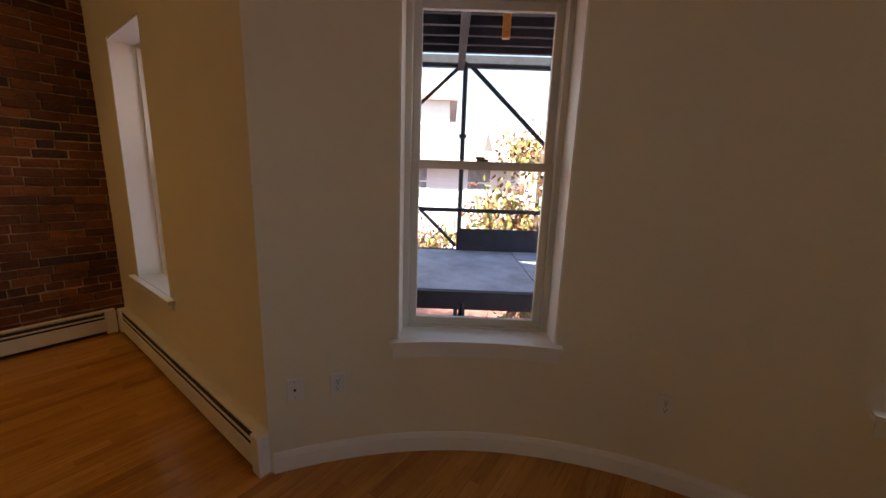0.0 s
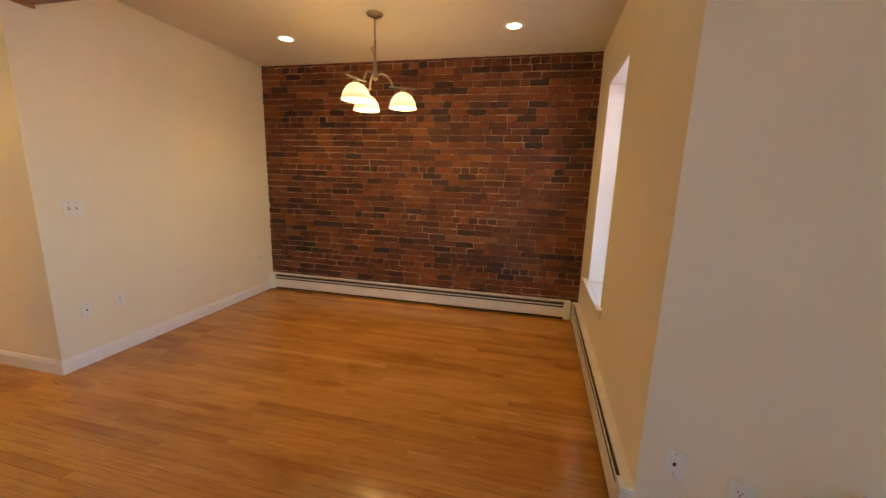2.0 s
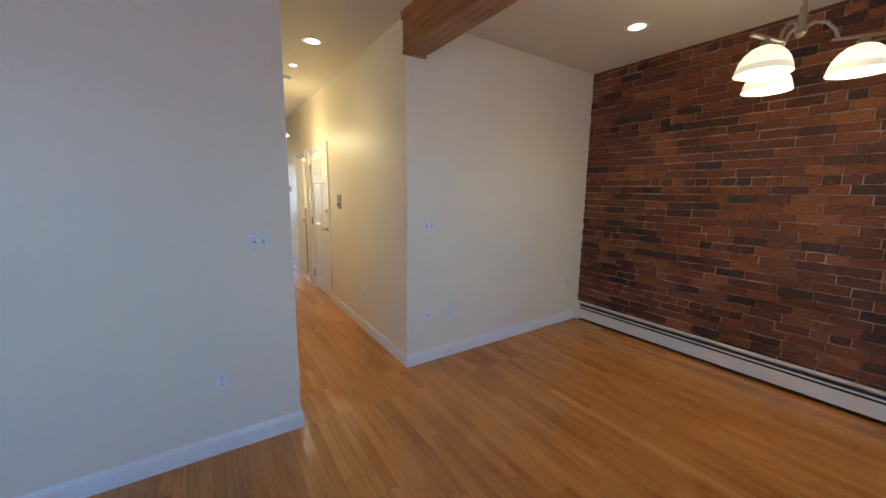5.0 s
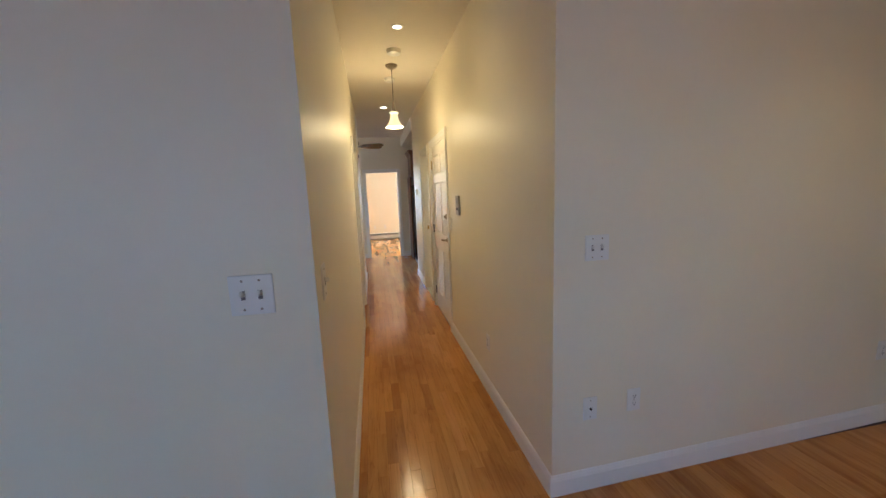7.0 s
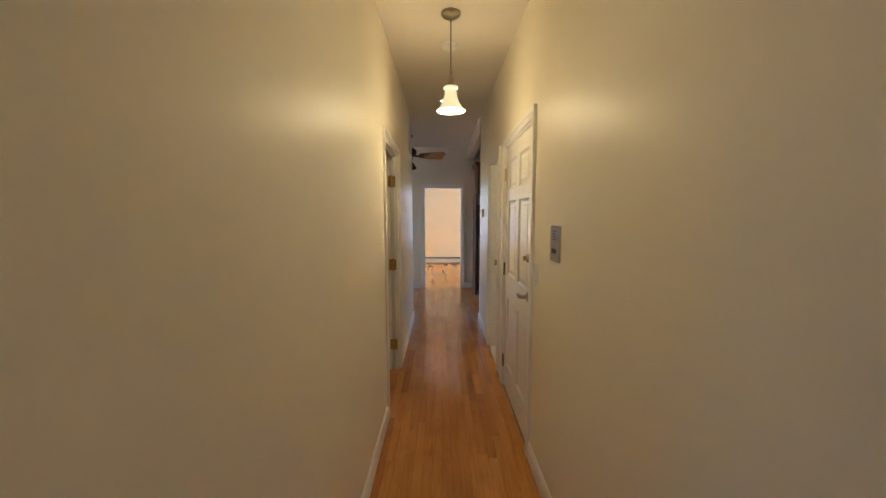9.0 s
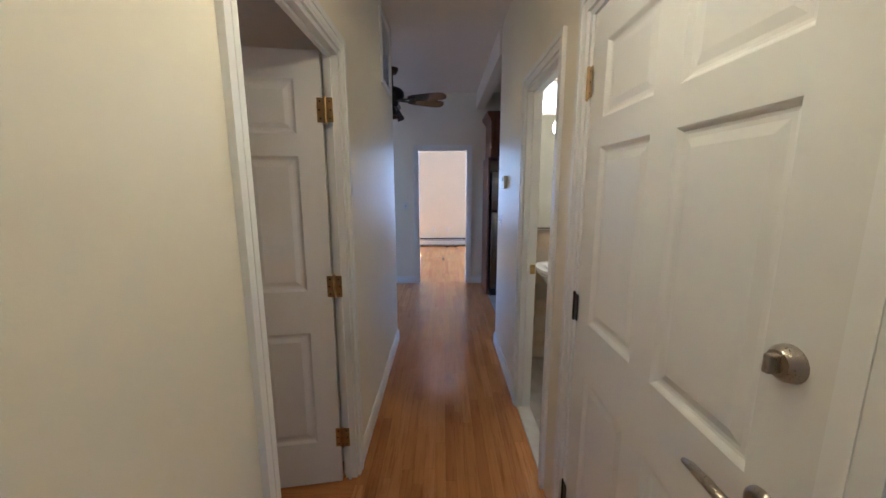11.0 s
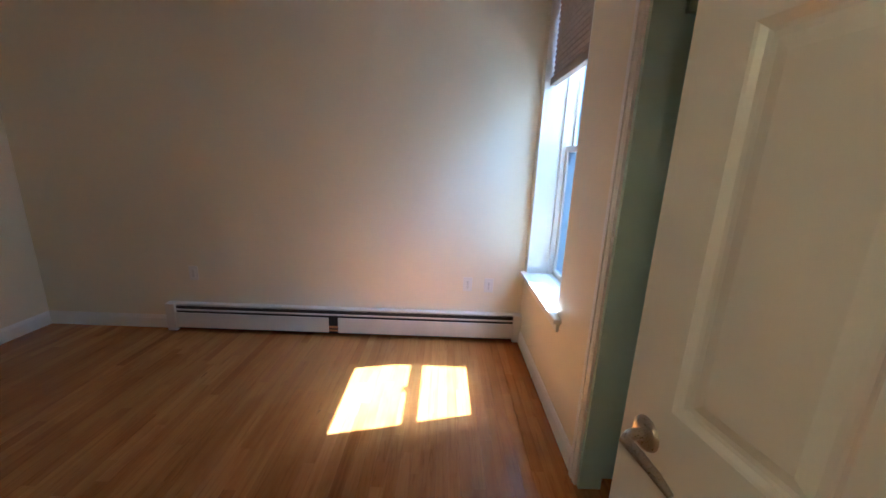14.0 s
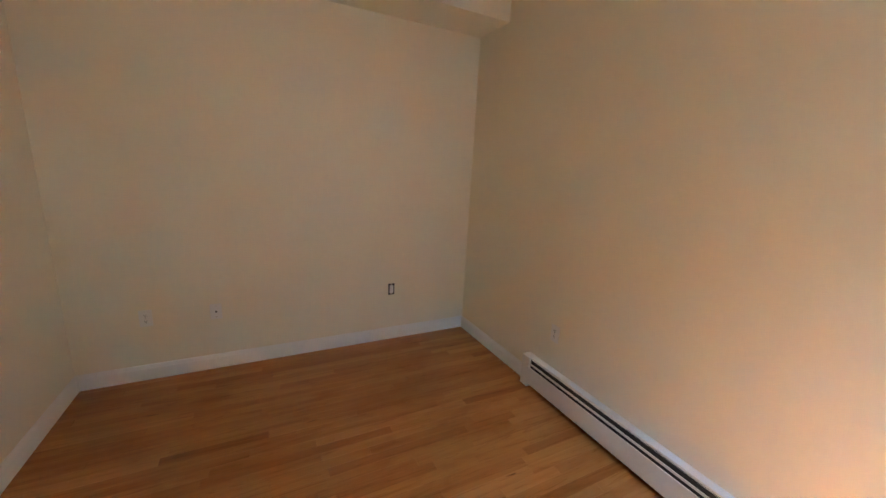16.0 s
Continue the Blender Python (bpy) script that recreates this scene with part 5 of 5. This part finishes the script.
upper_deck = part("upper_deck", moved(boxed(-2.6, 2.6, 2.70, 2.75, 2.93, 3.10), deck_m), IRON, balcony, "dark underside of the deck above")
for i in range(8):
    part("deck_plank", moved(boxed(-2.6, 2.6, 2.755 + i * 0.25, 2.992 + i * 0.25, 3.06, 3.10), deck_m), IRON, upper_deck)
part("hanging_block", moved(boxed(0.40, 0.47, 3.55, 3.60, 2.72, 2.93, bevel=0.008), deck_m), BEAM, balcony, "small tan wooden block")
for i in range(8):
    v = 2.8 + i * 0.26
    part("joist", moved(boxed(-2.6, 2.6, v, v + 0.05, 2.93, 3.06), deck_m), IRON, upper_deck)
part("fascia", moved(boxed(-2.6, 2.6, 4.88, 4.95, 2.84, 2.98), deck_m), IRON, balcony)
part("cross_beam", moved(boxed(0.02, 0.10, 2.75, 4.9, 2.80, 2.93), deck_m), IRON, balcony)


def tree(name, base, height, spread, seed, label):
    """A tapered trunk with limbs and a crown of small loose leaves, in two colours."""
    rng = random.Random(seed)
    t = thing(name, label, "tree", Matrix.Translation(base))
    part("trunk", tube([(0, 0, 0), (0.05, 0.03, height * 0.3), (-0.04, 0.06, height * 0.6), (0.02, 0, height * 0.9)], [0.14, 0.11, 0.07, 0.02], 10), BARK, t, "", True)
    tips = []
    limbs = bmesh.new()
    for i in range(14):
        a, z = rng.uniform(0, 6.28), height * rng.uniform(0.3, 0.85)
        r = spread * rng.uniform(0.5, 1.0)
        tip = Vector((r * math.cos(a), r * math.sin(a), z + rng.uniform(0.3, 1.2)))
        mid = Vector((0.4 * tip.x, 0.4 * tip.y, z + 0.15))
        bar(limbs, (0, 0, z), mid, 0.06, 0.06)
        bar(limbs, mid, tip, 0.03, 0.03)
        tips += [mid.lerp(tip, f) for f in (0.2, 0.5, 0.8, 1.0)]
    part("limbs", limbs, BARK, t)
    for mat, count, title in ((LEAF_RED, 3600, "russet leaves"), (LEAF_GREEN, 3000, "yellow-green leaves")):
        verts, faces = [], []
        for _ in range(count):
            c = rng.choice(tips) + Vector((rng.gauss(0, 0.28), rng.gauss(0, 0.28), rng.gauss(0, 0.24)))
            q = Euler((rng.uniform(0, 6.3), rng.uniform(0, 6.3), rng.uniform(0, 6.3))).to_matrix()
            s = rng.uniform(0.04, 0.085)
            k = len(verts)
            verts += [tuple(c + q @ Vector(p)) for p in ((-s, 0, 0), (0, -s * 0.6, s * 0.15), (s * 1.3, 0, 0), (0, s * 0.6, s * 0.15))]
            faces.append((k, k + 1, k + 2, k + 3))
        me = bpy.data.meshes.new("crown")
        me.from_pydata(verts, [], faces)
        me.materials.append(mat)
        ob = new("crown", me)
        ob.parent, ob["label"] = t, title
    return t


tree("tree", out(1.9, 8.0, -3.3), 6.0, 2.0, 3, "young street tree with russet and yellow-green leaves")
tree("tree", out(5.4, 10.5, -3.3), 6.2, 2.1, 5, "street tree with russet and yellow-green leaves")
tree("tree", out(-1.5, 10.0, -3.3), 3.6, 1.6, 8, "low tree with russet leaves")


def house(name, m, width, depth, eave, ridge, label, wall_mat):
    """A clapboard house: gable along x, with lapped boards, windows, eaves and a roof."""
    h = thing(name, label, "house", m)
    hw = width / 2
    bm = boxed(-hw, hw, 0, depth, 0, eave)
    part("wall", bm, wall_mat, h)
    n = int(eave / 0.16)
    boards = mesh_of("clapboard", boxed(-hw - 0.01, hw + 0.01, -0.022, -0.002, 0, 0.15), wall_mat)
    for i in range(n):
        b = new("clapboard", boards)
        b.parent, b.location = h, (0, 0, i * 0.16)
        b.rotation_euler = (radians(4), 0, 0)
    bm = bmesh.new()
    v = [bm.verts.new(p) for p in ((-hw - 0.4, -0.5, eave), (hw + 0.4, -0.5, eave), (hw + 0.4, depth + 0.5, eave), (-hw - 0.4, depth + 0.5, eave), (-hw - 0.4, depth / 2, ridge), (hw + 0.4, depth / 2, ridge))]
    for f in ((0, 1, 5, 4), (2, 3, 4, 5), (0, 4, 3), (1, 2, 5), (0, 3, 2, 1)):
        bm.faces.new([v[i] for i in f])
    part("roof", bm, ROOF, h)
    part("eave", boxed(-hw - 0.42, hw + 0.42, -0.56, -0.44, eave - 0.16, eave + 0.06), FASCIA, h, "reddish eave board")
    for z in (1.0, 3.9):
        if z + 1.4 > eave:
            continue
        for i in range(max(2, int(width / 2.4))):
            x = -hw + 1.2 + i * 2.4
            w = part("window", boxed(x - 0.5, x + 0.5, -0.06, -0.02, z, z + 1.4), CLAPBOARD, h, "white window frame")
            part("pane", boxed(x - 0.42, x + 0.42, -0.068, -0.058, z + 0.08, z + 0.68), PANE_DARK, w)
            part("pane", boxed(x - 0.42, x + 0.42, -0.068, -0.058, z + 0.74, z + 1.32), PANE_DARK, w)
    return h


face = math.degrees(math.atan2(OUT.y, OUT.x)) - 90
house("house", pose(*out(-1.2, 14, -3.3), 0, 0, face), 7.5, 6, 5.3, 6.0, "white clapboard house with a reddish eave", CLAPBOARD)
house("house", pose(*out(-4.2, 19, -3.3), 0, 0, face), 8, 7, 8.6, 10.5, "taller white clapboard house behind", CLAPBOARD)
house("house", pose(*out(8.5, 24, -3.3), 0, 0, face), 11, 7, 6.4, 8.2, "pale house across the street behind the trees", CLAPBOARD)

# ---- brick wall: pieces last ----
brick_wall = thing("brick_wall", "exposed old red-brown brick wall with rough mortar", "brick wall", kind="structure")
COURSE, BH = 0.0705, 0.0658
rng = random.Random(11)


def brick_shape(w):
    """A worn brick, its face towards -x: wavy edges, chipped corners, a slightly uneven face."""
    bm = bmesh.new()
    n = 5 if w > 0.15 else 3
    lo, hi = [rng.gauss(0.0012, 0.0013) for _ in range(n)], [BH - abs(rng.gauss(0.0015, 0.0016)) for _ in range(n)]
    chip = [rng.choice((0, 0, 0, 0.002, 0.005)) for _ in range(4)]
    lo[0], lo[-1], hi[0], hi[-1] = lo[0] + chip[0], lo[-1] + chip[1], hi[0] - chip[2], hi[-1] - chip[3]
    ends = (rng.uniform(-0.002, 0.003), w + rng.uniform(-0.003, 0.002))
    ys = [ends[0] + (ends[1] - ends[0]) * i / (n - 1) for i in range(n)]
    rim = [(y, z) for y, z in zip(ys, lo)] + [(y, z) for y, z in zip(reversed(ys), reversed(hi))]
    cy, cz = w / 2, BH / 2
    back = [bm.verts.new((0.020, y, z)) for y, z in rim]
    edge = [bm.verts.new((0.0055, y, z)) for y, z in rim]
    face = [bm.verts.new((rng.uniform(-0.0015, 0.0015), y + 0.004 * (1 if y < cy - 0.3 * w else -1 if y > cy + 0.3 * w else 0), z + (0.0038 if z < cz else -0.0038))) for y, z in rim]
    for p, q in ((back, edge), (edge, face)):
        for i in range(len(rim)):
            j = (i + 1) % len(rim)
            bm.faces.new((p[i], p[j], q[j], q[i]))
    for i in range(n - 1):
        bm.faces.new((face[i], face[i + 1], face[2 * n - 2 - i], face[2 * n - 1 - i]))
    return mesh_of("brick", bm, BRICK)


WIDTHS = [0.186, 0.192, 0.196, 0.199, 0.202, 0.205, 0.208, 0.214, 0.198, 0.203, 0.194, 0.210, 0.190, 0.206, 0.096, 0.092, 0.099, 0.094]
LONG = 14
shapes = [brick_shape(w) for w in WIDTHS]
raw = []
for me in shapes:
    raw.append(([tuple(p.co) for p in me.vertices], [tuple(p.vertices) for p in me.polygons]))
verts, faces, count = [], [], 0
z, row = 0.10, 0
while z < CEIL - 0.02:
    header = row % 8 == 5
    y = FRONT_Y - 0.06 - (rng.uniform(0.02, 0.19) if not header else rng.uniform(0.01, 0.09))
    sag = rng.uniform(0, 6.28)
    while y < 0.045:
        short = rng.random() < (0.8 if header else 0.05)
        k = LONG + rng.randrange(len(WIDTHS) - LONG) if short else rng.randrange(LONG)
        zz = z + 0.0045 * math.sin(y * 1.7 + row * 0.35) + 0.0015 * math.sin(y * 5 + sag) + rng.gauss(0, 0.0013)
        proud = BRICK_X + rng.gauss(0.0005, 0.0022)
        if -2.75 < y < -0.6 and 0.75 < z < 1.95 and count < 300:
            ob = new("brick", shapes[k])
            ob.parent, ob.location = brick_wall, (proud, y, zz)
            ob.rotation_euler = (rng.uniform(-0.010, 0.010), 0, rng.uniform(-0.012, 0.012))
            count += 1
        else:
            base = len(verts)
            verts += [(px + proud, py + y, pz + zz) for px, py, pz in raw[k][0]]
            faces += [tuple(base + i for i in f) for f in raw[k][1]]
        y += WIDTHS[k] + rng.uniform(0.003, 0.010)
    z += COURSE
    row += 1
me = bpy.data.meshes.new("bricks")
me.from_pydata(verts, [], faces)
me.materials.append(BRICK_REST)
ob = new("bricks", me)
ob.parent, ob["kind"] = brick_wall, "stuff"

# ---- floors: pieces last ----
strip_floor("floor_living", "varnished oak strip floor of the living and dining room", -4.1, 2.86, -5.0, -0.35, False, OAK, OAK_REST, (-0.5, 1.75, -2.9, -0.9), bow_limit, 2)
strip_floor("floor_dining", "varnished oak strip floor at the dining wall", HALL_L, 2.86, -0.35, 0.02, False, OAK, OAK_REST, None, None, 3)
strip_floor("floor_hall", "glossy varnished oak strip floor of the hall", HALL_L, 0.48, 0.02, 7.35, False, OAK, OAK_REST, (-0.5, 0.5, 0.0, 7.3), None, 4)
strip_floor("floor_middle", "varnished oak strip floor of the middle room", -3.4, HALL_L, 5.18, 7.35, False, OAK, OAK_REST, None, None, 5)
strip_floor("floor_middle_right", "varnished oak strip floor at the kitchen", 0.48, 0.60, 5.1, 7.35, False, OAK, OAK_REST, None, None, 6)
strip_floor("floor_far", "varnished oak strip floor of the far room", -2.5, 2.4, 7.35, 10.95, False, OAK, OAK_REST, None, None, 7)
strip_floor("floor_bedroom", "varnished oak strip floor of the bedroom", BED_W, HALL_L, BED_S, BED_N + 0.72, True, OAK_CROSS, OAK_CROSS_REST, (-3.0, -0.6, 0.6, 3.4), None, 8)
